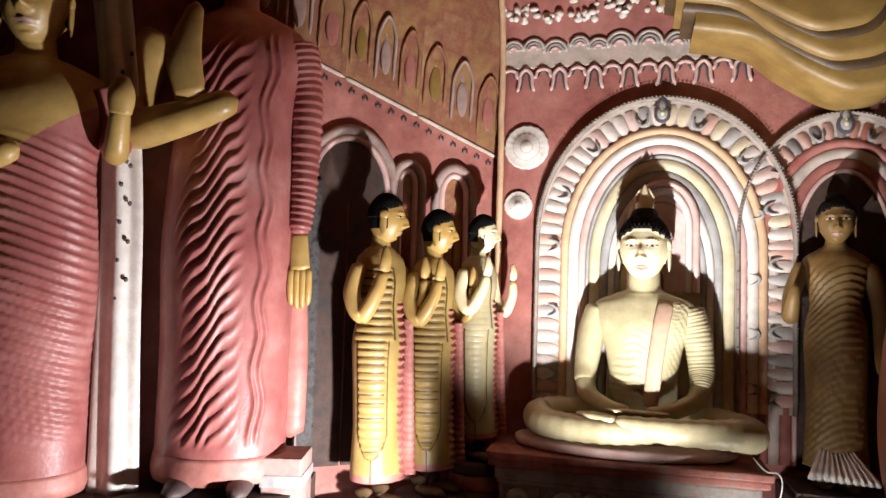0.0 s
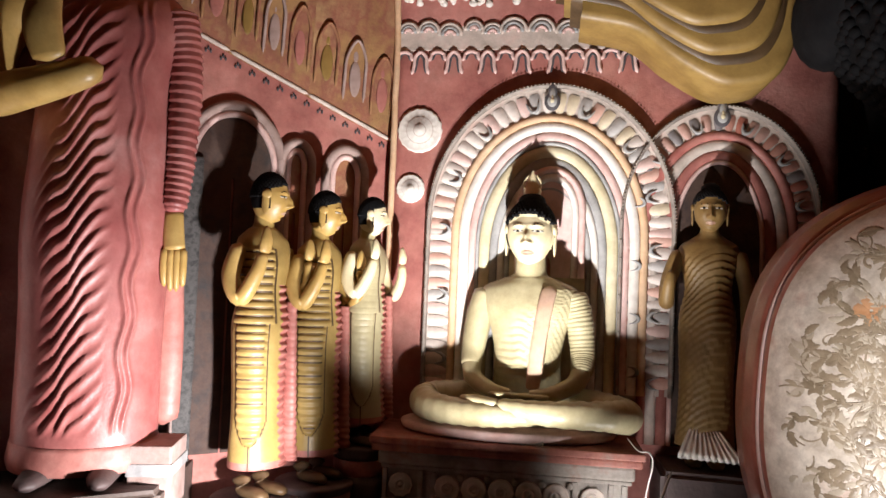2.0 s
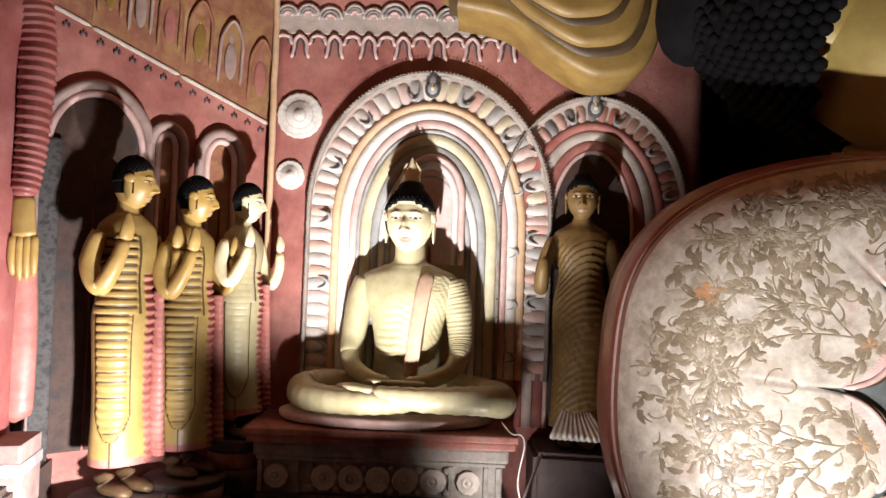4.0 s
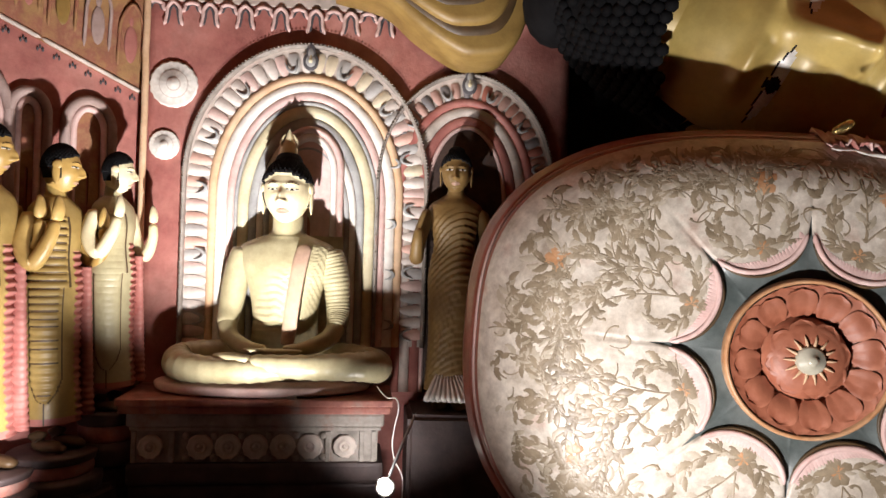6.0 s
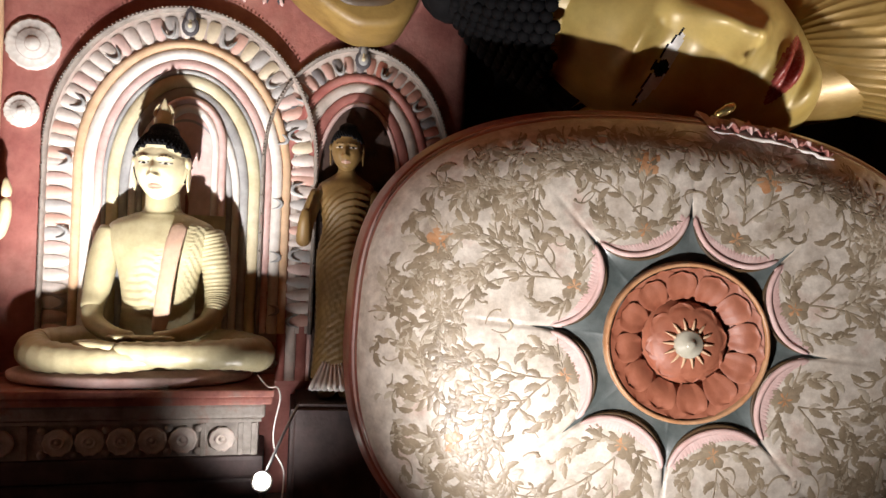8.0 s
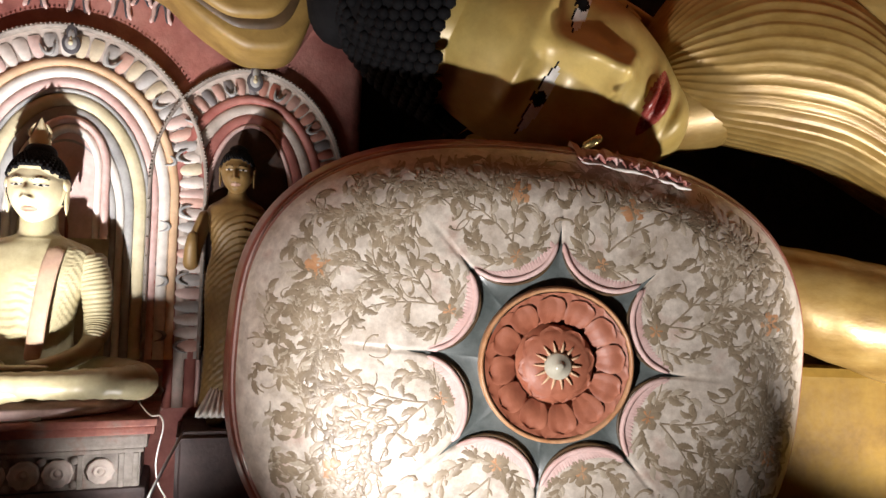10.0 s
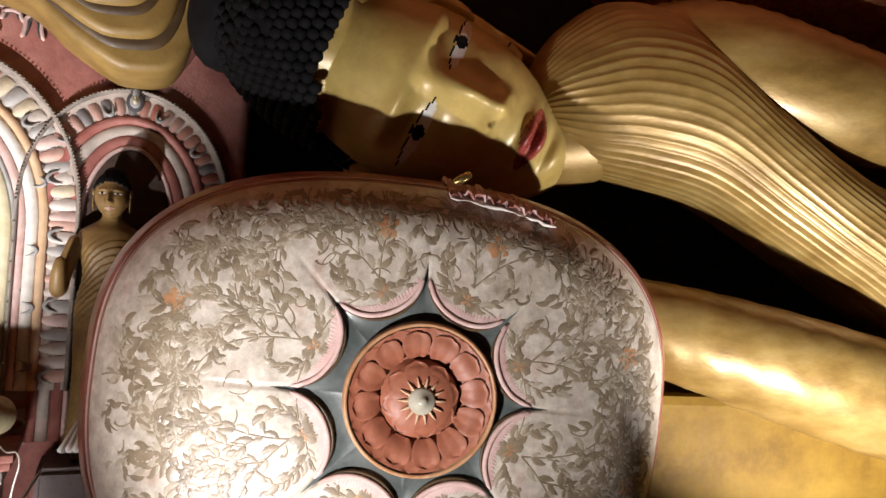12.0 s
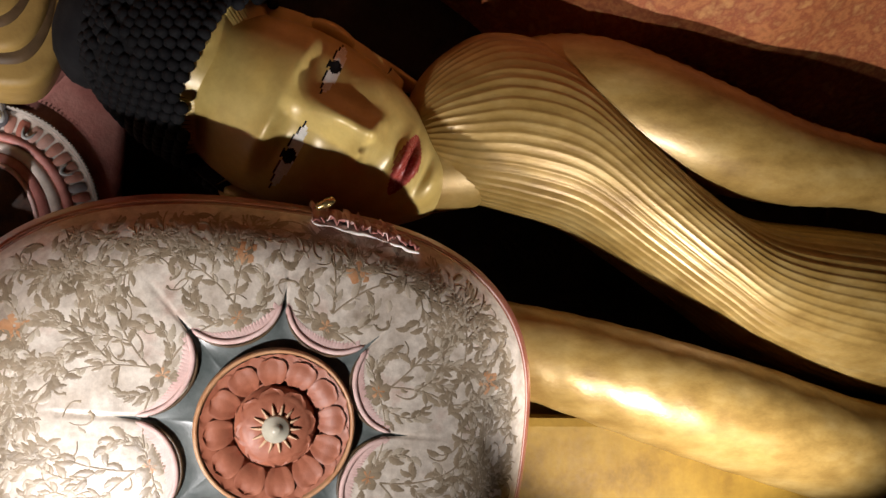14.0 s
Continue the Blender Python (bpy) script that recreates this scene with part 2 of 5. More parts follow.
class Sculpt:
    """Gathers closed forms into one mesh with a material for each face."""

    def __init__(self):
        self.v, self.f, self.m, self.count = [], [], [], 0

    def grid(self, p, mat=0, closed=True, caps=True, mats=None):
        nv, nu = p.shape[:2]
        o = self.count
        self.v.append(p.reshape(-1, 3))
        self.count += nv * nu
        last = nu if closed else nu - 1
        for j in range(nv - 1):
            for i in range(last):
                k = (i + 1) % nu
                self.f.append((o + j * nu + i, o + j * nu + k, o + (j + 1) * nu + k, o + (j + 1) * nu + i))
                self.m.append(int(mats[j, i]) if mats is not None else mat)
        if caps and closed:
            self.f += [tuple(o + i for i in range(nu))[::-1], tuple(o + (nv - 1) * nu + i for i in range(nu))]
            self.m += [mat if mats is None else int(mats[0, 0]), mat if mats is None else int(mats[-1, 0])]
        return self

    def loft(self, keys, nu=48, nv=60, mat=0, swell=None, paint=None):
        """Level ovals: rows of height, centre x, centre y, half width, half depth. swell(a, z) adds to the radius."""
        r = spline(keys, nv)
        a = np.linspace(0, 2 * np.pi, nu, endpoint=False)[None]
        z, cx, cy, rx, ry = (r[:, i : i + 1] for i in range(5))
        grow = swell(a + 0 * z, z + 0 * a) if swell else 0
        x, y = cx + (rx + grow) * np.cos(a), cy + (ry + grow) * np.sin(a)
        p = np.stack([x, y, z + 0 * a], -1)
        mats = paint(a + 0 * z, z + 0 * a)[:-1] if paint else None
        return self.grid(p, mat, mats=mats)

    def tube(self, pts, radii, nu=20, n=28, mat=0, flat=1.0, swell=None):
        c = spline(pts, n)
        r = spline(np.asarray(radii, float)[:, None], n)[:, 0]
        t = np.gradient(c, axis=0)
        t /= np.linalg.norm(t, axis=1)[:, None] + 1e-9
        ref = np.array([0.13, 0.21, 1.0]) if abs(t[:, 2]).mean() < 0.8 else np.array([0.1, 1.0, 0.05])
        s = np.cross(t, ref)
        s /= np.linalg.norm(s, axis=1)[:, None]
        w = np.cross(s, t)
        a = np.linspace(0, 2 * np.pi, nu, endpoint=False)
        q = np.linspace(0, 1, n)[:, None] + 0 * a[None]
        rr = r[:, None] + (swell(a[None] + 0 * q, q) if swell else 0)
        ends = np.sqrt(np.clip(1 - (2 * q - 1) ** 24, 0.02, 1))
        p = c[:, None] + (rr * ends)[..., None] * (np.cos(a)[None, :, None] * s[:, None] + flat * np.sin(a)[None, :, None] * w[:, None])
        return self.grid(p, mat)

    def ball(self, c, r, mat=0, nu=20, nv=12, turn=None):
        a = np.linspace(0, 2 * np.pi, nu, endpoint=False)[None]
        b = np.linspace(-np.pi / 2 + 0.05, np.pi / 2 - 0.05, nv)[:, None]
        p = np.stack([r[0] * np.cos(b) * np.cos(a), r[1] * np.cos(b) * np.sin(a), r[2] * np.sin(b) + 0 * a], -1)
        if turn is not None:
            p = p @ np.array(turn.to_3x3()).T
        return self.grid(p + np.array(c), mat)

    def head(self, centre, s, skin, hair, lips, white, nu=110, nv=90, bulk=1.06, finial=None, turn=0.0, line=0.25, curls=(16, 30, 0.036), brows=True, swell=0.0, wide=0.36, deep=0.41, low=0.5, jaw=(0.20, 1.6), eye=0.075, lid=0.017, nose=1.0, lash=0.005, bun=True):
        """A calm face with long ears, looking along -y; the height from chin to hair is s."""
        o = len(self.v)
        a = np.linspace(-np.pi, np.pi, nu, endpoint=False)
        a = a - 0.55 * np.sin(a)
        a = a[None]
        b = np.linspace(-np.pi / 2 + 0.03, np.pi / 2 - 0.03, nv)[:, None]
        x, y, z = np.cos(b) * np.sin(a), -np.cos(b) * np.cos(a), np.sin(b) + 0 * a
        taper = 1 - jaw[0] * np.clip(-z, 0, 1) ** jaw[1]
        x, y, z = x * wide * taper, y * deep * (1 - 0.06 * np.clip(-z, 0, 1)), np.where(z < 0, z * low, z * 0.5)
        front = np.clip(-y * 5, 0, 1)

        def g(cx, cz, sx, sz):
            return np.exp(-(((x - cx) / sx) ** 2) - ((z - cz) / sz) ** 2)

        out = 0.10 * g(0, -0.08, 0.045, 0.11) + 0.07 * g(0, -0.155, 0.06, 0.04) + 0.045 * g(0.06, -0.165, 0.03, 0.032) + 0.045 * g(-0.06, -0.165, 0.03, 0.032)
        out *= nose
        for k in (-1, 1):
            out += 0.028 * g(k * 0.14, 0.11, 0.10, 0.03) - 0.05 * g(k * 0.13, 0.035, 0.075, 0.045) + 0.034 * g(k * 0.15, 0.03, 0.06, 0.028) + 0.02 * g(k * 0.18, -0.13, 0.08, 0.09)
        out += 0.04 * g(0, -0.285, 0.085, 0.022) + 0.042 * g(0, -0.335, 0.065, 0.022) - 0.012 * g(0, -0.31, 0.1, 0.008) - 0.02 * g(0, -0.38, 0.07, 0.02) + 0.035 * g(0, -0.43, 0.1, 0.05)
        fx, fz = x.copy(), z.copy()
        y = y - out * front
        is_hair = (z > line - 0.10 * np.clip((np.abs(x) - 0.12) / 0.2, 0, 1)) | ((y > -0.06) & (z > -0.22))
        grow = np.where(is_hair, bulk + swell * np.clip((z - line + 0.1) / 0.25, 0, 1), 1.0)
        x, y, z = x * grow, y * grow, np.where(is_hair & (z > 0), z * grow, z)
        m = np.where(is_hair, hair, skin)
        face = front > 0.9
        m = np.where(face & ((fx / 0.105) ** 2 + ((fz + 0.308) / (0.045 - 0.15 * np.abs(fx))) ** 2 < 1), lips, m)
        ex = np.abs(fx) - 0.15
        m = np.where(face & ((ex / eye) ** 2 + ((fz - 0.012) / lid) ** 2 < 1), white, m)
        m = np.where(face & ((ex / 0.024) ** 2 + ((fz - 0.014) / lid) ** 2 < 1), hair, m)
        m = np.where(face & (np.abs(ex) < eye + 0.01) & (np.abs(fz - 0.012 - 1.2 * lid + 1.5 * ex**2) < lash), hair, m)
        if brows:
            m = np.where(face & (np.abs(ex + 0.01) < 0.1) & (np.abs(fz - 0.125 + 4 * ex**2) < 0.006), hair, m)
        self.grid(np.stack([x, y, z], -1), skin, mats=m[:-1])
        for k in (-1, 1):
            self.ball((k * (wide + 0.015), 0.02, -0.10), (0.03, 0.075, 0.25), skin)
            self.ball((k * (wide + 0.01), 0.0, 0.06), (0.045, 0.10, 0.10), skin)
        if bun:
            self.ball((0, 0.04, 0.5 * (1 + swell)), (0.2 * bulk, 0.2 * bulk, 0.15), hair)
        rng = random.Random(5)
        rows_, per, size = curls
        for j in range(rows_):
            for i in range(per):
                bb, aa = 0.05 + j * 1.5 / rows_, (i + 0.5 * (j % 2)) * 2 * math.pi / per
                g2 = bulk + swell * min(max((math.sin(bb) * 0.5 - line + 0.1) / 0.25, 0), 1)
                px, py, pz = math.cos(bb) * math.sin(aa) * wide * g2, -math.cos(bb) * math.cos(aa) * deep * g2, math.sin(bb) * 0.5 * g2
                hairline = line + 0.02 - 0.10 * min(max((abs(px) - 0.12) / 0.2, 0), 1)
                if (pz > hairline or (py > -0.02 and pz > -0.15)) and rng.random() < math.cos(bb) * 1.3 + 0.1:
                    self.ball((px, py, pz), (size, size, size * 0.95), hair, 8, 5)
        if finial is not None:
            self.loft([(0.60, 0, 0.02, 0.13, 0.10), (0.68, 0, 0.02, 0.14, 0.09), (0.78, 0, 0.02, 0.10, 0.06), (0.88, 0, 0.02, 0.055, 0.04), (1.0, 0, 0.02, 0.008, 0.008)], 20, 24, finial)
            for k in (-1, 1):
                self.tube([(k * 0.06, 0, 0.66), (k * 0.13, 0, 0.78), (k * 0.06, 0, 0.93)], (0.03, 0.025, 0.01), 8, 10, finial)
        rot = np.array(pose(0, 0, 0, 0, 0, turn).to_3x3())
        for i in range(o, len(self.v)):
            self.v[i] = self.v[i] * s @ rot.T + np.array(centre)
        return self

    def laid(self, matrix, start=0):
        r, t = np.array(matrix.to_3x3()), np.array(matrix.translation)
        for i in range(start, len(self.v)):
            self.v[i] = self.v[i] @ r.T + t
        return self

    def made(self, name, mats, parent=None):
        return mesh_object(name, np.vstack(self.v), self.f, mats, self.m, True, parent)


def box_mesh(lo, hi, bevel=0.006):
    bm = bmesh.new()
    bmesh.ops.create_cube(bm, size=1)
    for v in bm.verts:
        v.co = Vector([(lo[i] + hi[i]) / 2 + v.co[i] * (hi[i] - lo[i]) for i in range(3)])
    if bevel:
        bmesh.ops.bevel(bm, geom=bm.edges[:], offset=bevel, segments=2, affect="EDGES", profile=0.6)
    return bm


def part(name, bm, mat, parent=None, label="", matrix=None, smooth=False):
    """Links a bmesh as one mesh object, under a thing or part if one is given."""
    if matrix is not None:
        bm.transform(matrix)
    bm.verts.ensure_lookup_table()
    verts = [tuple(v.co) for v in bm.verts]
    faces = [[v.index for v in f.verts] for f in bm.faces]
    bm.free()
    ob = mesh_object(name, verts, faces, mat, None, smooth, parent)
    return tagged(ob, label)


# ---- cave ----
BACK = pose(0.33, 3.95, 0, 0, 0, -15.7)
LEFT = pose(0.2, 3.985, 0, 0, 0, 22.8)


def sheet(name, matrix, s0, s1, z0, z1, mat, lean=None, step=0.06, rough=0.012, thick=0.25):
    """A wall of plastered rock: along s, up z, slightly uneven, with thickness to the rear."""
    ns, nz = max(int((s1 - s0) / step), 2), max(int((z1 - z0) / step), 2)
    verts, faces = [], []
    for layer in (0, 1):
        for j in range(nz + 1):
            for i in range(ns + 1):
                s, z = s0 + (s1 - s0) * i / ns, z0 + (z1 - z0) * j / nz
                y = (lean(s, z) if lean else 0) + rough * noise.noise(Vector((s * 2.3, z * 2.3, 7))) + thick * layer
                verts.append(tuple(matrix @ Vector((s, y, z))))
    row, per = ns + 1, (ns + 1) * (nz + 1)
    for j in range(nz):
        for i in range(ns):
            a = j * row + i
            faces.append((a, a + 1, a + row + 1, a + row))
            faces.append((per + a, per + a + row, per + a + row + 1, per + a + 1))
    rim = [i for i in range(row)] + [j * row + ns for j in range(1, nz + 1)] + [nz * row + i for i in range(ns - 1, -1, -1)] + [j * row for j in range(nz - 1, 0, -1)]
    for a, b in zip(rim, rim[1:] + rim[:1]):
        faces.append((a, per + a, per + b, b))
    return mesh_object(name, verts, faces, mat)


def wall_lean(s, z):
    return -0.35 * max(z - 2.75, 0) ** 1.4


wall_back = tagged(sheet("wall_back", BACK, -0.02, 2.32, 0, 4.2, RED_WALL, wall_lean, rough=0.004), "red painted plaster wall of the cave", "wall", kind="structure")
wall_left = tagged(sheet("wall_left", LEFT, -3.2, 0.13, 0, 4.2, RED_WALL, lambda s, z: -0.22 * max(z - 2.7, 0) ** 1.3, rough=0.004), "red and ochre painted plaster wall of the cave", "wall", kind="structure")
bed_frame = Matrix.Translation(PILLOW) @ Matrix(((U.x, -N.x, 0, 0), (U.y, -N.y, 0, 0), (0, 0, 1, 0), (0, 0, 0, 1)))
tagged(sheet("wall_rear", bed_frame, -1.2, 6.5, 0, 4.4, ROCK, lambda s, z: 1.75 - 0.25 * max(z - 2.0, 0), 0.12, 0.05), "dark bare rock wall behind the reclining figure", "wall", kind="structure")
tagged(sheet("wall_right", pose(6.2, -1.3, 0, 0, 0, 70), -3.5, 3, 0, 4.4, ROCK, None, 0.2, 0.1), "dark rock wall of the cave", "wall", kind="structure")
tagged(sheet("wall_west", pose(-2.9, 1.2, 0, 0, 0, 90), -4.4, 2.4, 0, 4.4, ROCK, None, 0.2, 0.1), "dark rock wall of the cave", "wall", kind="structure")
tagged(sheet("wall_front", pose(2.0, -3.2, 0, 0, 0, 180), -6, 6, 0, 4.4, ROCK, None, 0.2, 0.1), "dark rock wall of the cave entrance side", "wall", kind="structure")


def slab(name, x0, x1, y0, y1, z, mat, depth, step=0.15, swell=0.02, fall=None):
    nx, ny = int((x1 - x0) / step), int((y1 - y0) / step)
    verts, faces = [], []
    for layer in (0, 1):
        for j in range(ny + 1):
            for i in range(nx + 1):
                x, y = x0 + (x1 - x0) * i / nx, y0 + (y1 - y0) * j / ny
                h = z + swell * noise.noise(Vector((x * 1.3, y * 1.3, 3))) + (fall(x, y) if fall else 0)
                verts.append((x, y, h + depth * layer))
    row, per = nx + 1, (nx + 1) * (ny + 1)
    for j in range(ny):
        for i in range(nx):
            a = j * row + i
            faces += [(a, a + 1, a + row + 1, a + row), (per + a, per + a + row, per + a + row + 1, per + a + 1)]
    rim = [i for i in range(row)] + [j * row + nx for j in range(1, ny + 1)] + [ny * row + i for i in range(nx - 1, -1, -1)] + [j * row for j in range(ny - 1, 0, -1)]
    for a, b in zip(rim, rim[1:] + rim[:1]):
        faces.append((a, per + a, per + b, b))
    return mesh_object(name, verts, faces, mat)


tagged(slab("floor", -3.2, 7.4, -3.4, 6.0, 0.0, FLOOR, -0.3, 0.2, 0.006), "dark trodden cave floor", "floor", kind="structure")


def overhang(x, y):
    """The rock comes down over the reclining body, towards the rear wall."""
    d = Vector((x, y, 0)) - PILLOW
    u, n = d.dot(U), d.dot(N)
    return -0.62 * min(max((-n + 0.2) / 1.2, 0), 1.4) * min(max((u - 0.3) / 1.5, 0), 1)


tagged(slab("ceiling", -3.2, 7.4, -3.4, 6.0, 3.6, CEILING, 0.4, 0.12, 0.12, overhang), "orange red painted rock ceiling", "ceiling", kind="structure")


# ---- arches and ornaments on the walls ----
def arch_line(c, w, top, base, rise, n=64):
    """An arch from its left foot over the crown to its right foot: points and outward normals in the wall's plane."""
    spring = top - rise
    pts = [(c - w, base + (spring - base) * i / 12, -1.0, 0.0) for i in range(12)]
    for i in range(n + 1):
        a = math.pi - math.pi * i / n
        nx, nz = math.cos(a) / w, math.sin(a) / rise
        k = math.hypot(nx, nz)
        pts.append((c + w * math.cos(a), spring + rise * math.sin(a), nx / k, nz / k))
    pts += [(c + w, spring - (spring - base) * (i + 1) / 12, 1.0, 0.0) for i in range(12)]
    return pts


def arch_band(name, matrix, c, outer, inner, base, front, back, mat, parent, label="", round_=0.0):
    """A solid moulding between two arches; outer and inner are (half width, top, rise). round_ bulges its face."""
    a, b = arch_line(c, *outer[:2], base, outer[2]), arch_line(c, *inner[:2], base, inner[2])
    steps = 6 if round_ else 1
    prof = [(k / steps, front - round_ * math.sin(math.pi * k / steps)) for k in range(steps + 1)]
    verts, faces = [], []
    for p, q in zip(a, b):
        for k, y in prof + [(1.0, back), (0.0, back)]:
            verts.append(tuple(matrix @ Vector((p[0] + (q[0] - p[0]) * k, y, p[1] + (q[1] - p[1]) * k))))
    m = len(prof) + 2
    for i in range(len(a) - 1):
        for k in range(m):
            faces.append((i * m + k, i * m + (k + 1) % m, (i + 1) * m + (k + 1) % m, (i + 1) * m + k))
    faces += [tuple(range(m)), tuple((len(a) - 1) * m + k for k in range(m))[::-1]]
    ob = mesh_object(name, verts, faces, mat, None, bool(round_), parent)
    return tagged(ob, label)


def petal_mesh(w, h, d):
    """A plump petal: broad at its outer end, with a raised middle."""
    bm = bmesh.new()
    rows = [(0.0, 0.35, 0.2), (0.2, 0.75, 0.7), (0.5, 0.95, 1.0), (0.8, 1.0, 0.8), (1.0, 0.8, 0.2)]
    grid = [[bm.verts.new((w / 2 * x * k, -d * e * (1 - 0.75 * x * x), h * t)) for x in (-1, -0.5, 0, 0.5, 1)] for t, k, e in rows]
    for r, q in zip(grid, grid[1:]):
        for i in range(4):
            bm.faces.new((r[i], r[i + 1], q[i + 1], q[i]))
    me = bpy.data.meshes.new("petal")
    bm.to_mesh(me)
    bm.free()
    me.polygons.foreach_set("use_smooth", [True] * len(me.polygons))
    return me


def petals_round(parent, matrix, line, gap, y, mesh, mat):
    if not mesh.materials:
        mesh.materials.append(mat)
    here, last = 0.0, None
    for p, q in zip(line, line[1:]):
        d = math.hypot(q[0] - p[0], q[1] - p[1])
        here += d
        if here >= gap:
            here -= gap
            ob = new("petal", mesh)
            turn = math.degrees(math.atan2(-p[2], p[3]))
            m = matrix @ pose(p[0], y, p[1]) @ pose(0, 0, 0, 0, -turn, 0)
            ob.parent = parent
            ob.matrix_basis = Matrix.Translation(-world_place(parent)) @ m


def halo(name, label, c, w, top, base, rise, bands, petal, petal_mat, depth, s):
    place = BACK @ Vector((c, 0, base))
    ob = thing(name, place, label, "halo", kind="structure")
    arch_band("rim", BACK, c, (w, top, rise), (w - 0.022 * s, top - 0.022 * s, rise - 0.012 * s), base, -depth - 0.008, 0.03, STONE, ob, "grey beaded rim", 0.01)
    arch_band("petal_ground", BACK, c, (w - 0.022 * s, top - 0.022 * s, rise - 0.012 * s), (w - 0.14 * s, top - 0.165 * s, rise - 0.09 * s), base, -depth + 0.02, 0.03, PALE_WALL, ob)
    inset = 0.14 * s
    petals_round(ob, BACK, arch_line(c, w - inset, top - 0.165 * s, base, rise - 0.09 * s, 400), 0.058 * s, -depth + 0.018, petal, petal_mat)
    line = arch_line(c, w - 0.006, top - 0.006, base, rise, 400)
    here, verts, faces = 0.0, [], []
    ball = [(0, 0, 1), (0, 0, -1)] + [(math.cos(k * math.pi / 2), math.sin(k * math.pi / 2), 0) for k in range(4)]
    for p, q in zip(line, line[1:]):
        here += math.hypot(q[0] - p[0], q[1] - p[1])
        if here > 0.017:
            here = 0.0
            n0 = len(verts)
            verts += [tuple(BACK @ Vector((p[0] + 0.006 * x, -depth - 0.022 + 0.006 * y, p[1] + 0.006 * z))) for x, y, z in ball]
            faces += [(n0 + t, n0 + 2 + k, n0 + 2 + (k + 1) % 4) for t in (0, 1) for k in range(4)]
    tagged(mesh_object("bead_row", verts, faces, STONE, None, True, ob), "row of small grey beads", kind="stuff")
    # Grey crescent tubes added as the curved shadows between petals.
    mid = arch_line(c, w - 0.105 * s, top - 0.125 * s, base, rise - 0.066 * s, 400)
    here = 0.10
    for p, q in zip(mid, mid[1:]):
        here += math.hypot(q[0] - p[0], q[1] - p[1])
        if here > 0.29 * s:
            here = 0.0
            tx, tz = -p[3], p[2]
            g = 0.034 * s
            pts = [(p[0] - tx * g + p[2] * g, -depth - 0.002, p[1] - tz * g + p[3] * g), (p[0] - tx * g * 0.6 - p[2] * g * 0.3, -depth - 0.007, p[1] - tz * g * 0.6 - p[3] * g * 0.3), (p[0] - p[2] * g * 0.7, -depth - 0.006, p[1] - p[3] * g * 0.7), (p[0] + tx * g * 0.6 - p[2] * g * 0.3, -depth - 0.007, p[1] + tz * g * 0.6 - p[3] * g * 0.3), (p[0] + tx * g + p[2] * g, -depth - 0.002, p[1] + tz * g + p[3] * g)]
            Sculpt().tube(pts, (0.003, 0.008, 0.011, 0.008, 0.003), 8, 16).laid(BACK).made("petal_shadow", [GREY_BLUE], ob)
    for nm, mat, o, i, front, swell in bands:
        arch_band(nm, BACK, c, o, i, base, front * 0.45, 0.03, mat, ob, "", swell)
    return ob


BIG_PETAL, SMALL_PETAL = petal_mesh(0.062, 0.118, 0.02), petal_mesh(0.05, 0.095, 0.017)
C1 = 0.865
halo("halo", "cream, pink and orange banded plaster halo behind the seated statue", C1, 0.665, 2.50, 0.85, 0.76, [
    ("orange_band", ORANGE, (0.525, 2.335, 0.665), (0.485, 2.295, 0.64), -0.07, 0.010),
    ("white_band", WHITE, (0.483, 2.292, 0.638), (0.43, 2.24, 0.61), -0.063, 0.012),
    ("pink_band", PINK, (0.428, 2.238, 0.608), (0.392, 2.19, 0.58), -0.057, 0.009),
    ("grey_line", GREY_BLUE, (0.390, 2.188, 0.578), (0.372, 2.165, 0.565), -0.057, 0.006),
    ("yellow_band", LEMON, (0.370, 2.163, 0.563), (0.315, 2.10, 0.53), -0.050, 0.011),
    ("blue_band", GREY_BLUE, (0.313, 2.098, 0.528), (0.272, 2.03, 0.48), -0.045, 0.009),
    ("white_inner_band", WHITE, (0.270, 2.028, 0.478), (0.235, 1.96, 0.43), -0.041, 0.009),
    ("blue_inner_band", GREY_BLUE, (0.233, 1.958, 0.428), (0.205, 1.90, 0.39), -0.037, 0.008),
    ("yellow_field", LEMON, (0.203, 1.898, 0.388), (0.02, 1.56, 0.06), -0.032, 0.0),
], BIG_PETAL, PETAL, 0.04, 1.0)
glory = thing("head_halo", BACK @ Vector((C1, 0, 1.45)), "small pink horseshoe halo round the head", "halo", kind="structure")
arch_band("pink_rim", BACK, C1 + 0.012, (0.185, 2.05, 0.24), (0.15, 2.015, 0.22), 1.45, -0.036, 0.0, PINK, glory, "pink raised rim", 0.014)
arch_band("white_rim", BACK, C1 + 0.012, (0.148, 2.013, 0.218), (0.115, 1.97, 0.19), 1.45, -0.030, 0.0, WHITE, glory, "", 0.012)
arch_band("pink_field", BACK, C1 + 0.012, (0.113, 1.968, 0.188), (0.01, 1.7, 0.03), 1.45, -0.024, 0.0, PINK, glory)

C2 = 1.74
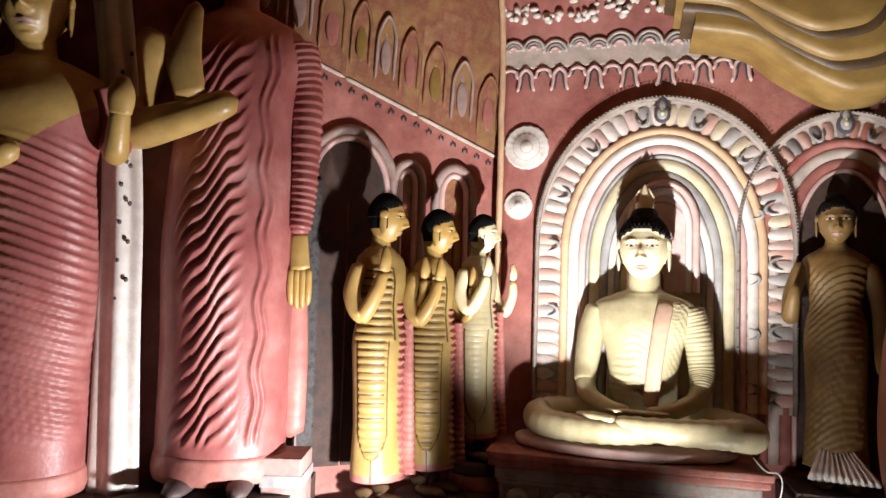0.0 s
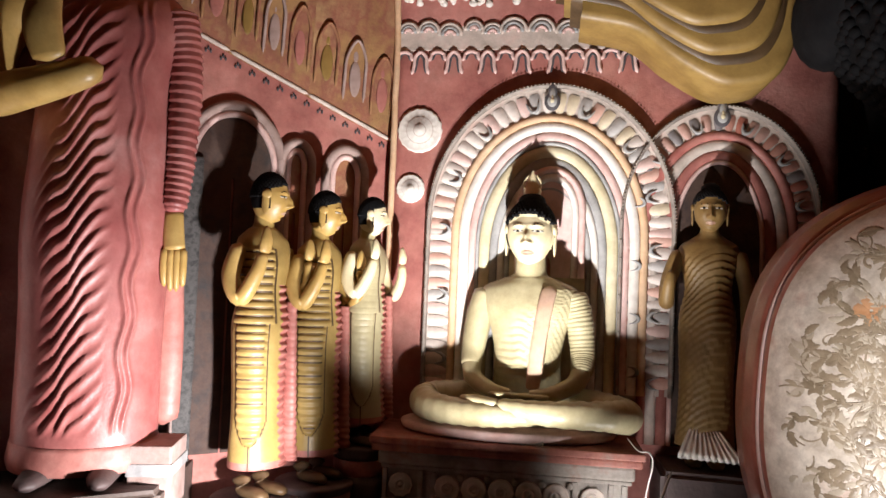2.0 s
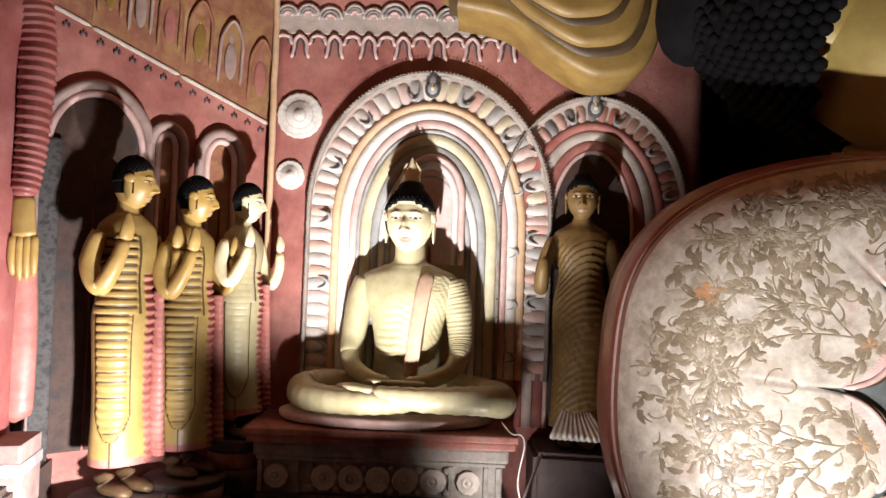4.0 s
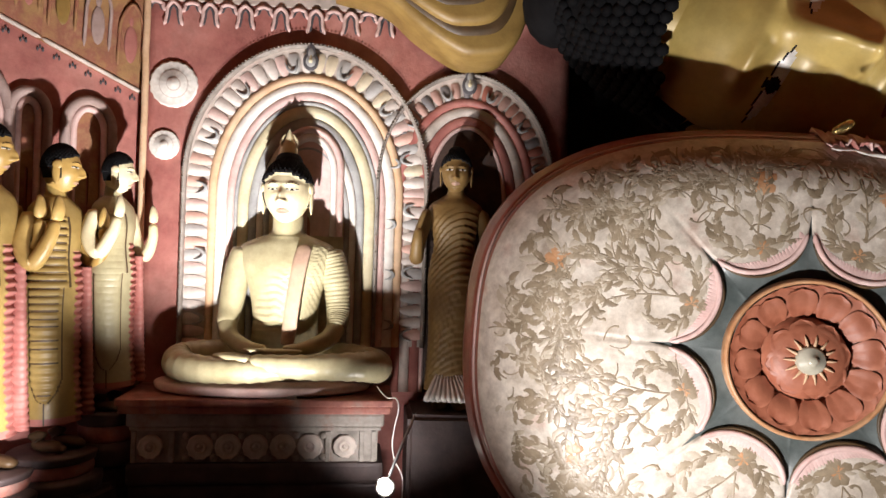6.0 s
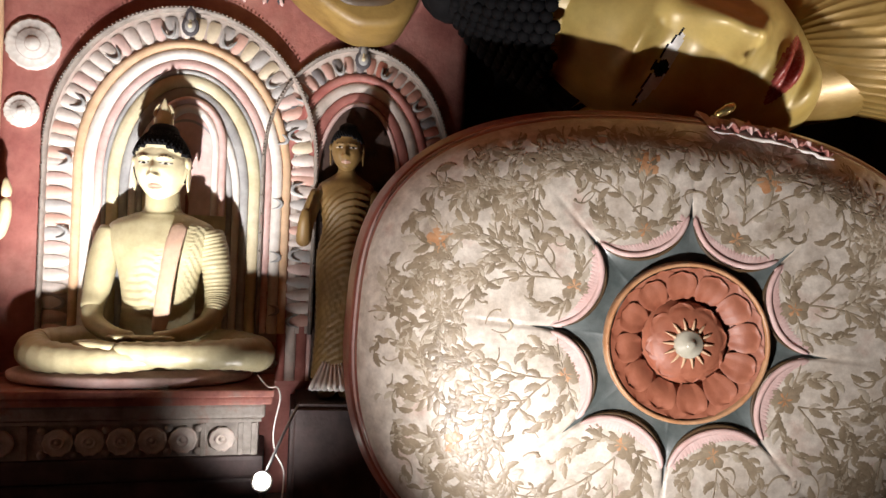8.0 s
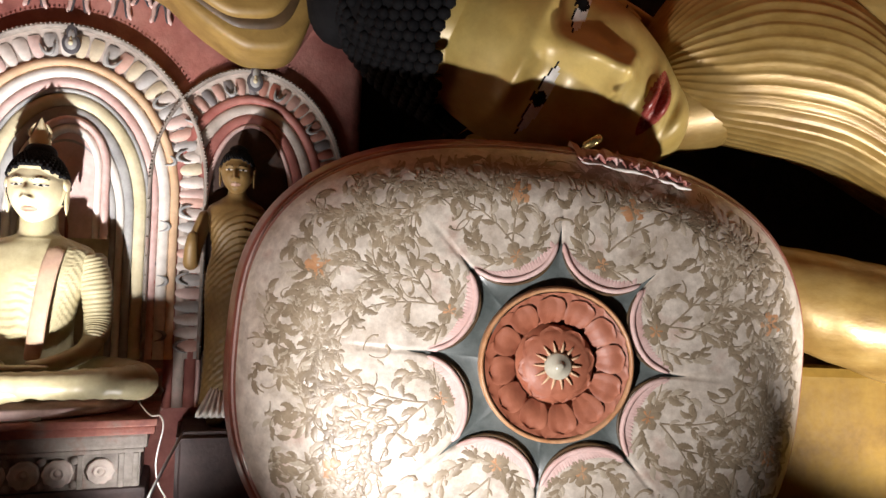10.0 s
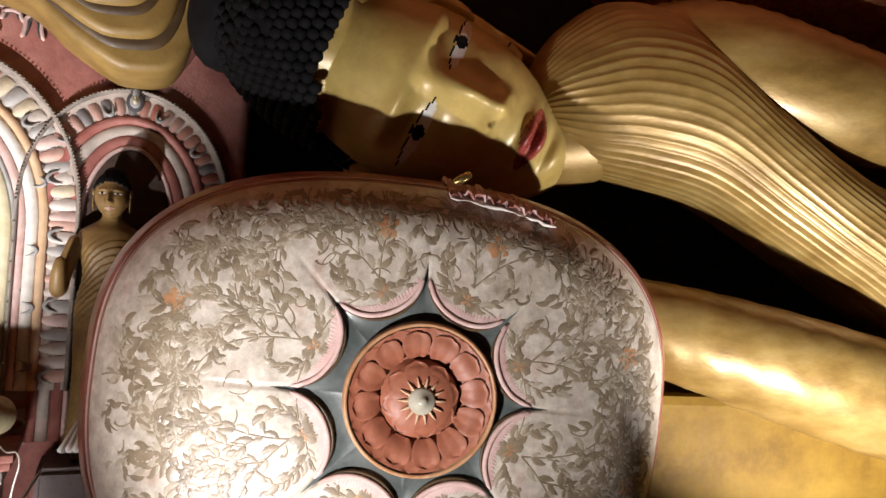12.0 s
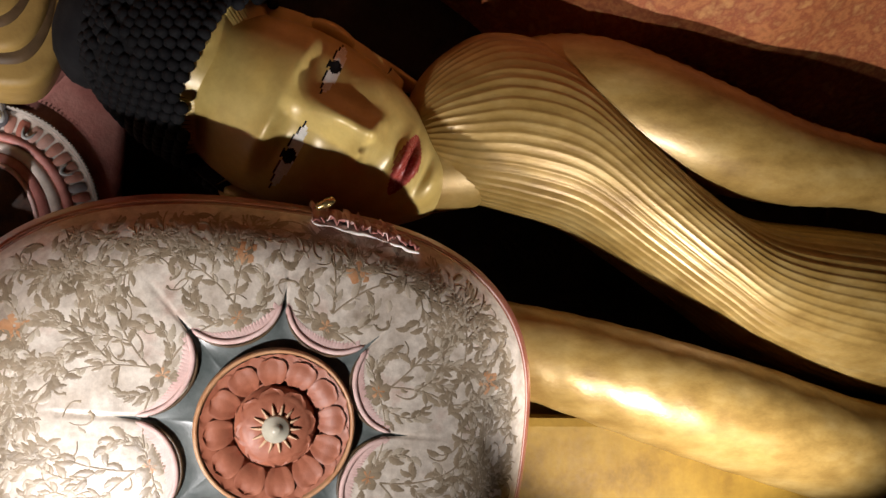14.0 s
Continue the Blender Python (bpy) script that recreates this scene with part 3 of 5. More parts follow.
halo("niche_halo", "dull red and grey banded plaster halo of the side niche", C2, 0.50, 2.385, 0.6, 0.62, [
    ("red_band", HEM_RED, (0.39, 2.25, 0.54), (0.345, 2.205, 0.52), -0.045, 0.012),
    ("grey_band", PALE_WALL, (0.343, 2.203, 0.518), (0.29, 2.15, 0.49), -0.035, 0.012),
    ("red_inner_band", RED_WALL, (0.288, 2.148, 0.488), (0.235, 2.10, 0.45), -0.03, 0.01),
    ("pale_line", PINK, (0.233, 2.098, 0.448), (0.21, 2.075, 0.43), -0.03, 0.008),
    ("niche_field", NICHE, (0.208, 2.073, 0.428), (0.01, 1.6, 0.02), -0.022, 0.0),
], SMALL_PETAL, RED_PETAL, 0.032, 0.85)


def keystone(c, z):
    ob = thing("keystone", BACK @ Vector((c, -0.1, z)), "grey and blue drop shaped crown ornament", "ornament", kind="structure")
    for k, (w, mat, d) in enumerate([(0.05, DARK_LINE, 0.012), (0.036, GREY_BLUE, 0.02), (0.018, LEMON, 0.028)]):
        sc = Sculpt().ball((0, 0, 0.03), (w * 0.85, d, w * 1.05), 0).ball((0, 0, 0.03 + w), (w * 0.5, d * 0.8, w * 1.1), 0)
        sc.laid(BACK @ pose(c, -0.052, z))
        sc.made("drop", [mat], ob)


keystone(C1, 2.37)
keystone(C2, 2.285)


def wall_disc(s, z, r):
    ob = thing("lotus_disc", BACK @ Vector((s, 0, z - r)), "white painted round lotus disc on the red wall", "ornament", "lotus discs on the wall", "structure")
    n, verts, faces = 72, [], []
    for k, (rr, y) in enumerate([(1.0, 0.01), (0.99, -0.014), (0.9, -0.017), (0.62, -0.012), (0.58, -0.019), (0.3, -0.014), (0.26, -0.022), (0.0, -0.026)]):
        for i in range(n):
            a = 2 * math.pi * i / n
            wob = 1 + (0.03 * math.cos(18 * a) if k in (1, 2) else 0)
            ridge = 0.0012 * math.cos(18 * a) if 0 < k < 4 else 0
            verts.append(tuple(BACK @ Vector((s + r * rr * wob * math.cos(a), y + ridge, z + r * rr * wob * math.sin(a)))))
    for k in range(7):
        faces += [(k * n + i, k * n + (i + 1) % n, (k + 1) * n + (i + 1) % n, (k + 1) * n + i) for i in range(n)]
    mesh_object("disc", verts, faces, [WHITE, PALE_WALL], [0 if f // n not in (3, 5) else 1 for f in range(7 * n)], True, ob)


wall_disc(0.134, 2.247, 0.126)
wall_disc(0.094, 1.917, 0.080)


def curve_tube(pts, r, nu=8, n=24):
    return Sculpt().tube(pts, [r] * len(pts), nu, n)


def frieze():
    """Two rows of raised scallops under a row of white lumps."""
    ob = thing("frieze", BACK @ Vector((0.8, 0, 2.55)), "pink and grey frieze of raised scallops on the wall", "frieze", kind="structure")
    rng = random.Random(3)
    bm = box_mesh((0.0, -0.012, 2.70), (1.95, 0.03, 2.93), 0.004)
    part("grey_field", bm, PALE_WALL, ob, "", BACK)
    s, k = 0.03, 0
    while s < 1.5:
        w, tall = (0.052, 0.115) if k % 2 else (0.055, 0.04)
        z = 2.575 if k % 2 else 2.65
        y = wall_lean(s, z) - 0.012
        pts = [(s - w * 0.95, y, z - 0.012), (s - w * 0.7, y, z + tall * 0.3), (s - w * 0.62, y, z + tall * 0.75), (s, y - 0.008, z + tall), (s + w * 0.62, y, z + tall * 0.75), (s + w * 0.7, y, z + tall * 0.3), (s + w * 0.95, y, z - 0.012)]
        curve_tube(pts, 0.011).laid(BACK).made("scallop", [PINK], ob)
        inner = [(s - w * 0.6, y, z - 0.006), (s - w * 0.42, y, z + tall * 0.35), (s - w * 0.32, y, z + tall * 0.65), (s, y - 0.004, z + tall * 0.82), (s + w * 0.32, y, z + tall * 0.65), (s + w * 0.42, y, z + tall * 0.35), (s + w * 0.6, y, z - 0.006)]
        curve_tube(inner, 0.006).laid(BACK).made("scallop_line", [DARK_LINE], ob)
        s, k = s + (0.098 if k % 2 else 0.092), k + 1
    s, k = 0.05, 0
    while s < 1.65:
        r = rng.uniform(0.05, 0.075)
        z = 2.79 + rng.uniform(-0.015, 0.02)
        for j, mat in enumerate((PALE_WALL, GREY_BLUE, PINK)):
            q = r * (1 - 0.3 * j)
            pts = [(s + q * math.cos(a), -0.02 + wall_lean(s, z), z + q * 1.05 * math.sin(a)) for a in np.linspace(math.pi, 0, 7)]
            curve_tube(pts, 0.010).laid(BACK).made("scallop", [mat], ob)
        s += r * 2.05
    s = 0.05
    while s < 1.6:
        sc = Sculpt()
        for j in range(16):
            sc.ball((s + rng.uniform(-0.085, 0.085), -0.05 + rng.uniform(-0.02, 0.02), 2.99 + rng.uniform(-0.04, 0.06)), (rng.uniform(0.012, 0.028), 0.02, rng.uniform(0.01, 0.024)), 0, 10, 6)
        sc.laid(BACK).made("white_flower", [WHITE], ob)
        s += 0.2


frieze()


def corner_pilaster():
    ob = thing("corner_strip", BACK @ Vector((-0.01, 0, 0.6)), "narrow cream strip in the wall corner", "trim", kind="structure")
    sc = Sculpt()
    n = 40
    p = np.array([[(-0.012 + 0.018 * math.cos(a) + 0.004 * noise.noise(Vector((0, 0, z * 6))), -0.02 + 0.02 * math.sin(a) + wall_lean(0, z), z) for a in np.linspace(0, 2 * math.pi, 10, endpoint=False)] for z in np.linspace(0.62, 3.2, n)])
    sc.grid(p).laid(BACK).made("strip", [ORANGE], ob)


corner_pilaster()


def left_wall_ornament():
    for c, w, top, base, label in ((-0.77, 0.27, 2.29, 0.5, "wide"), (-0.445, 0.105, 2.14, 1.3, "narrow"), (-0.165, 0.135, 2.14, 1.2, "narrow")):
        ob = thing("wall_arch", LEFT @ Vector((c, 0, base)), label + " pinkish grey plaster arch on the red wall", "arch", "arches on the side wall", "structure")
        rise = w * 1.25
        arch_band("band", LEFT, c, (w, top, rise), (w - 0.045, top - 0.05, rise - 0.04), base, -0.03, 0.03, DUSTY, ob, "", 0.014)
        arch_band("inner_band", LEFT, c, (w - 0.047, top - 0.052, rise - 0.042), (w - 0.075, top - 0.085, rise - 0.06), base, -0.024, 0.03, PINK, ob, "", 0.01)
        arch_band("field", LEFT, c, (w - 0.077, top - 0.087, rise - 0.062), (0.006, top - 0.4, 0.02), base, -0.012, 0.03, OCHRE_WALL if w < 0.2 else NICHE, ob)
    pil = thing("pilaster", LEFT @ Vector((-1.0, 0, 0.20)), "dark grey spotted painted pilaster", "pilaster", kind="structure")
    part("shaft", box_mesh((-1.07, -0.04, 0.20), (-0.92, 0.03, 1.98), 0.012), SPOTTED, pil, "", LEFT)
    part("edge", box_mesh((-1.10, -0.055, 0.20), (-1.072, 0.03, 2.0), 0.01), STONE, pil, "grey edge strip", LEFT)
    # painted upper field: a sloping border with panels above it
    ob = thing("painted_border", LEFT @ Vector((-0.5, 0, 2.15)), "ochre painted border with arched panels above the red wall", "mural", kind="structure")
    for s0, s1 in ((-1.9, -1.35), (-1.35, -0.82), (-0.82, -0.40), (-0.40, 0.10)):
        verts, faces = [], []
        z_at = lambda s: 2.19 - 0.37 * (s - 0.1)  # noqa: E731
        for y in (-0.018, 0.05):
            for s, up in ((s0, 0), (s1 - 0.001, 0), (s1 - 0.001, 1.2), (s0, 1.2)):
                z = z_at(s) + up
                verts.append(tuple(LEFT @ Vector((s, y - 0.22 * max(z - 2.7, 0) ** 1.3, z))))
        faces = [(0, 1, 2, 3), (7, 6, 5, 4), (0, 4, 5, 1), (1, 5, 6, 2), (2, 6, 7, 3), (3, 7, 4, 0)]
        mesh_object("ochre_panel", verts, faces, OCHRE_WALL, None, False, ob)
        curve_tube([(s0, -0.02, z_at(s0) + 0.01), ((s0 + s1) / 2, -0.02, z_at((s0 + s1) / 2) + 0.01), (s1, -0.02, z_at(s1) + 0.01)], 0.012).laid(LEFT).made("border_rib", [PALE_WALL], ob)
        n = 3
        for i in range(n):
            s = s0 + (s1 - s0) * (i + 0.5) / n
            z = z_at(s) + 0.10
            w = (s1 - s0) / n * 0.36
            zb = z_at(s)
            bend = lambda h: -0.22 * max(h - 2.7, 0) ** 1.3  # noqa: E731
            lean = lambda h: -0.026 + bend(zb) + (bend(zb + 1.2) - bend(zb)) * (h - zb) / 1.2  # noqa: E731
            pts = [(s + w * k, lean(z + h), z + h) for k, h in ((-1, 0), (-1, 0.12), (-0.9, 0.24), (0, 0.33), (0.9, 0.24), (1, 0.12), (1, 0))]
            figure = Sculpt().ball((0, 0, 0), (w * 0.55, 0.008, 0.10), 0, 20, 12)
            figure.ball((0, 0, 0.13), (w * 0.26, 0.008, 0.035), 0, 16, 10)
            figure.laid(LEFT @ pose(s, lean(z + 0.13) + 0.002, z + 0.12)).made("painted_figure", [(BROWN_GOLD, DUSTY, RED_WALL)[i % 3]], ob)
            curve_tube(pts, 0.009).laid(LEFT).made("panel_arch", [DUSTY if i % 2 else OCHRE_WALL], ob)
    s = -1.3
    while s < 0.08:
        sc = Sculpt()
        z = 2.19 - 0.37 * (s - 0.1) - 0.03
        for d in (-0.012, 0, 0.012):
            sc.ball((s + d, -0.004, z - abs(d)), (0.006, 0.006, 0.012), 0, 8, 5)
        sc.laid(LEFT).made("border_mark", [DARK_LINE], ob)
        s += 0.075


left_wall_ornament()


# ---- ledge along the side wall ----
def ledge(name, corners, z, mat, label):
    bm = bmesh.new()
    lo = [bm.verts.new((x, y, 0)) for x, y in corners]
    hi = [bm.verts.new((x, y, z)) for x, y in corners]
    bm.faces.new(lo[::-1]), bm.faces.new(hi)
    for i in range(len(corners)):
        k = (i + 1) % len(corners)
        bm.faces.new((lo[i], lo[k], hi[k], hi[i]))
    bmesh.ops.bevel(bm, geom=[e for e in bm.edges if e.verts[0].co.z > 0.01 or e.verts[1].co.z > 0.01], offset=0.025, segments=3, affect="EDGES")
    return tagged(part(name, bm, mat, None, "", None, False), label, "ledge", kind="structure")


ledge("ledge_1", [(-2.8, 2.2), (-0.62, 3.05), (-0.62, 3.66), (-2.8, 2.74)], 0.50, FLOOR, "dark stone ledge under the tall statues")
ledge("ledge_2", [(-0.60, 3.10), (0.02, 3.28), (0.26, 3.56), (0.22, 3.98), (-0.60, 3.64)], 0.22, PLINTH_DARK, "dark stone ledge under the standing disciples")


# ---- statues ----
def feet(sc, mat, z, w, size, fwd):
    for k in (-1, 1):
        sc.tube([(k * w, 0.02, z + 0.10 * size), (k * w, -0.0, z + 0.03 * size), (k * w, -fwd * 0.6, z + 0.03 * size), (k * w * 1.1, -fwd, z + 0.02 * size)], (0.05 * size, 0.05 * size, 0.05 * size, 0.03 * size), 14, 16, mat, 0.6)


STATUE_MATS = [YELLOW_ROBE, SKIN, HAIR, DULL_LIPS, EYE_WHITE, HEM_RED, BROWN]


def disciple(place, facing, tall, bare, label, head_turn=0.0, robe=None):
    """A standing disciple with one hand raised to the shoulder; grooves run round the robe."""
    sc = Sculpt()

    def panel(a, z):
        """How far inside the grooved front panel a place lies; below 0 is outside."""
        off = np.abs(((a + 2.5 + np.pi) % (2 * np.pi)) - np.pi)
        half = np.where(z > 0.80, 0.85, 0.62) * np.sqrt(np.clip((z - 0.235) / 0.12, 0, 1))
        return np.where(z < 1.15, half - off, -1)

    def folds(a, z):
        saw = (z * 27) % 1.0
        groove = np.where(panel(a, z) > 0.04, -0.011 * np.exp(-(((saw - 0.5) / 0.16) ** 2)), 0) * (0.15 if bare else 1.0)
        lift = 0.010 * np.clip(panel(a, z) * 8, 0, 1)
        return groove + lift

    strip_at = -1.05

    def strip(a, z):
        return (np.abs(((a - strip_at + np.pi) % (2 * np.pi)) - np.pi) < 0.36) & (z < 0.98)

    def paint(a, z):
        saw = (z * 27) % 1.0
        p = panel(a, z)
        m = np.where(z < 0.165, 5, 0)
        m = np.where(strip(a, z), 5, m)
        m = np.where(np.abs(p) < 0.035, 6, m)
        return np.where((p > 0.12) & (np.abs(saw - 0.5) < 0.10) & (not bare), 6, m)

    def body(a, z):
        pleat = np.where(strip(a, z), 0.008 * np.sin(z * 165), 0)
        drape = 0.010 * np.exp(-(((a + 1.55 + 0.5 * (z - 0.6)) / 0.12) ** 2)) * (z < 0.9) * (z > 0.2)
        return folds(a, z) + pleat + drape

    sc.loft([(0.13, 0.02, 0.0, 0.145, 0.115), (0.16, 0.02, 0, 0.15, 0.12), (0.40, 0.01, 0, 0.137, 0.105), (0.68, 0, 0, 0.142, 0.11), (0.80, 0, 0, 0.145, 0.115), (0.95, 0, 0, 0.118, 0.095), (1.08, 0, 0, 0.135, 0.10), (1.18, 0, 0.01, 0.14, 0.085), (1.235, 0, 0.015, 0.085, 0.065), (1.26, 0, 0.015, 0.05, 0.05), (1.32, 0, 0.01, 0.046, 0.048)], 120, 300, 0, body, paint)
    skin = 1
    sc.tube([(-0.125, 0.01, 1.17), (-0.18, 0.01, 1.02), (-0.175, -0.06, 0.92), (-0.15, -0.13, 1.03), (-0.13, -0.15, 1.13)], (0.045, 0.042, 0.04, 0.034, 0.026), 16, 30, skin)
    sc.tube([(-0.13, -0.15, 1.12), (-0.125, -0.16, 1.18), (-0.12, -0.15, 1.25)], (0.028, 0.032, 0.012), 12, 12, skin, 0.6)
    sc.tube([(0.125, 0.01, 1.17), (0.17, 0.0, 1.0), (0.165, -0.08, 0.90), (0.15, -0.15, 1.0), (0.14, -0.16, 1.1)], (0.045, 0.042, 0.038, 0.03, 0.025), 16, 30, skin)
    sc.tube([(0.14, -0.16, 1.1), (0.138, -0.165, 1.15), (0.14, -0.155, 1.21)], (0.026, 0.03, 0.011), 12, 12, skin, 0.6)
    sc.loft([(0.15, 0.125, -0.10, 0.032, 0.045), (0.3, 0.12, -0.095, 0.03, 0.042), (0.9, 0.11, -0.08, 0.022, 0.034)], 24, 120, 5, lambda a, z: 0.003 * np.sin(z * 190))
    # Feet in brown, not skin: the shadow on them is put into the colour.
    feet(sc, 6, 0.0, 0.055, 0.9, 0.16)
    sc.head((0, -0.02, 1.39), 0.24, 1, 2, 3, 4, 100, 80, 1.01, turn=head_turn, wide=0.30, deep=0.37, jaw=(0.28, 1.8), bun=False)
    sc.laid(pose(*place, 0, 0, facing) @ Matrix.Scale(tall / 1.5, 4))
    mats = list(STATUE_MATS)
    if robe:
        mats[0], mats[1] = robe
    return tagged(sc.made("disciple_statue", mats), label, "statue", "standing disciples by the wall")


disciple((-0.30, 3.46, 0.37), 48, 1.515, False, "yellow robed standing disciple statue with a red hem", 38)
disciple((-0.04, 3.62, 0.40), 48, 1.43, False, "yellow robed standing disciple statue with a raised hand", 36)
disciple((0.20, 3.74, 0.55), 50, 1.275, True, "pale gold disciple statue with smooth robe by the corner", 30, (PALE_ROBE, PALE_SKIN))
ledge("ledge_3", [(0.05, 3.56), (0.36, 3.62), (0.36, 3.93), (0.05, 3.91)], 0.30, PLINTH_DARK, "dark stone step under the corner statue")


def pedestal(x, y, z0, z1, r):
    ob = thing("pedestal", (x, y, z0), "dark round lotus pedestal with a red band under a statue", "pedestal", "pedestals of the disciples")
    h = z1 - z0
    Sculpt().loft([(z0, x, y, r * 1.12, r * 1.05), (z0 + 0.3 * h, x, y, r * 1.16, r * 1.1), (z0 + 0.42 * h, x, y, r, r * 0.95)], 56, 14, 0, lambda a, z: 0.008 * np.abs(np.sin(8 * a))).made("lotus_base", [PLINTH_DARK], ob)
    Sculpt().loft([(z0 + 0.42 * h, x, y, r * 0.96, r * 0.92), (z0 + 0.6 * h, x, y, r, r * 0.95), (z0 + 0.75 * h, x, y, r * 0.96, r * 0.92)], 48, 8).made("red_band", [PLINTH_RED], ob)
    Sculpt().loft([(z0 + 0.75 * h, x, y, r * 1.02, r * 0.97), (z1 - 0.012, x, y, r * 1.06, r), (z1 - 0.002, x, y, r, r * 0.95)], 48, 8).made("top", [PLINTH_DARK], ob)


pedestal(-0.28, 3.43, 0.22, 0.37, 0.20)
pedestal(-0.02, 3.59, 0.22, 0.40, 0.185)
pedestal(0.21, 3.72, 0.30, 0.55, 0.145)


def niche_statue():
    sc = Sculpt()

    def folds(a, z):
        x = np.cos(a)
        m = np.clip((1.15 - z) / 0.1, 0, 1) * np.clip((-np.sin(a) + 0.4), 0, 1)
        saw = (z * 26 + 2.2 * (x - 0.4) ** 2) % 1.0
        return 0.012 * m * (saw - 0.5)

    sc.loft([(0.1, 0, 0, 0.15, 0.12), (0.4, 0, 0, 0.135, 0.105), (0.75, 0, 0, 0.145, 0.112), (0.92, 0, 0, 0.118, 0.09), (1.06, 0, 0, 0.14, 0.1), (1.15, 0, 0.01, 0.15, 0.085), (1.2, 0, 0.015, 0.085, 0.06), (1.23, 0, 0.01, 0.05, 0.05), (1.29, 0, 0.005, 0.046, 0.048)], 90, 200, 0, folds)
    sc.tube([(-0.14, 0.01, 1.14), (-0.2, 0.0, 0.97), (-0.21, -0.07, 0.85), (-0.2, -0.14, 0.94), (-0.19, -0.15, 1.02)], (0.045, 0.042, 0.04, 0.032, 0.02), 16, 26, 1)
    sc.tube([(0.14, 0.01, 1.14), (0.19, 0.0, 0.95), (0.20, -0.02, 0.78), (0.19, -0.08, 0.66), (0.19, -0.1, 0.58)], (0.045, 0.042, 0.038, 0.03, 0.02), 16, 26, 1)
    feet(sc, 1, 0.0, 0.055, 0.9, 0.14)
    sc.head((0, -0.02, 1.345), 0.235, 1, 2, 3, 4, 80, 64, 1.05)
    # flared pleats of the hem
    n = 40
    fan = np.array([[(-0.08 + 0.15 * i / n + r * (i / n - 0.35) * 0.16, -0.10 - 0.10 * r + (0.008 if i % 4 < 2 else -0.008), 0.20 - 0.12 * r) for i in range(n + 1)] for r in np.linspace(0, 1, 6)])
    low = fan[::-1] + np.array([0, 0.02, -0.02])
    sc.grid(np.concatenate([fan, low]), 7, False)
    # The statue wears the darkened gold in place of real shade.
    mats = [SHADED_GOLD, SHADED_GOLD, HAIR, DULL_LIPS, EYE_WHITE, HEM_RED, BROWN, WHITE]
    sc.laid(pose(1.90, 3.36, 0.55, 0, 0, -24) @ Matrix.Scale(0.94, 4))
    return tagged(sc.made("niche_statue", mats), "gold standing statue with a pleated robe, coloured for the side niche's shade", "statue")


niche_statue()
ledge("ledge_4", [(1.62, 3.22), (2.2, 3.02), (2.3, 3.42), (1.72, 3.6)], 0.55, PLINTH_DARK, "dark stone base of the side niche")


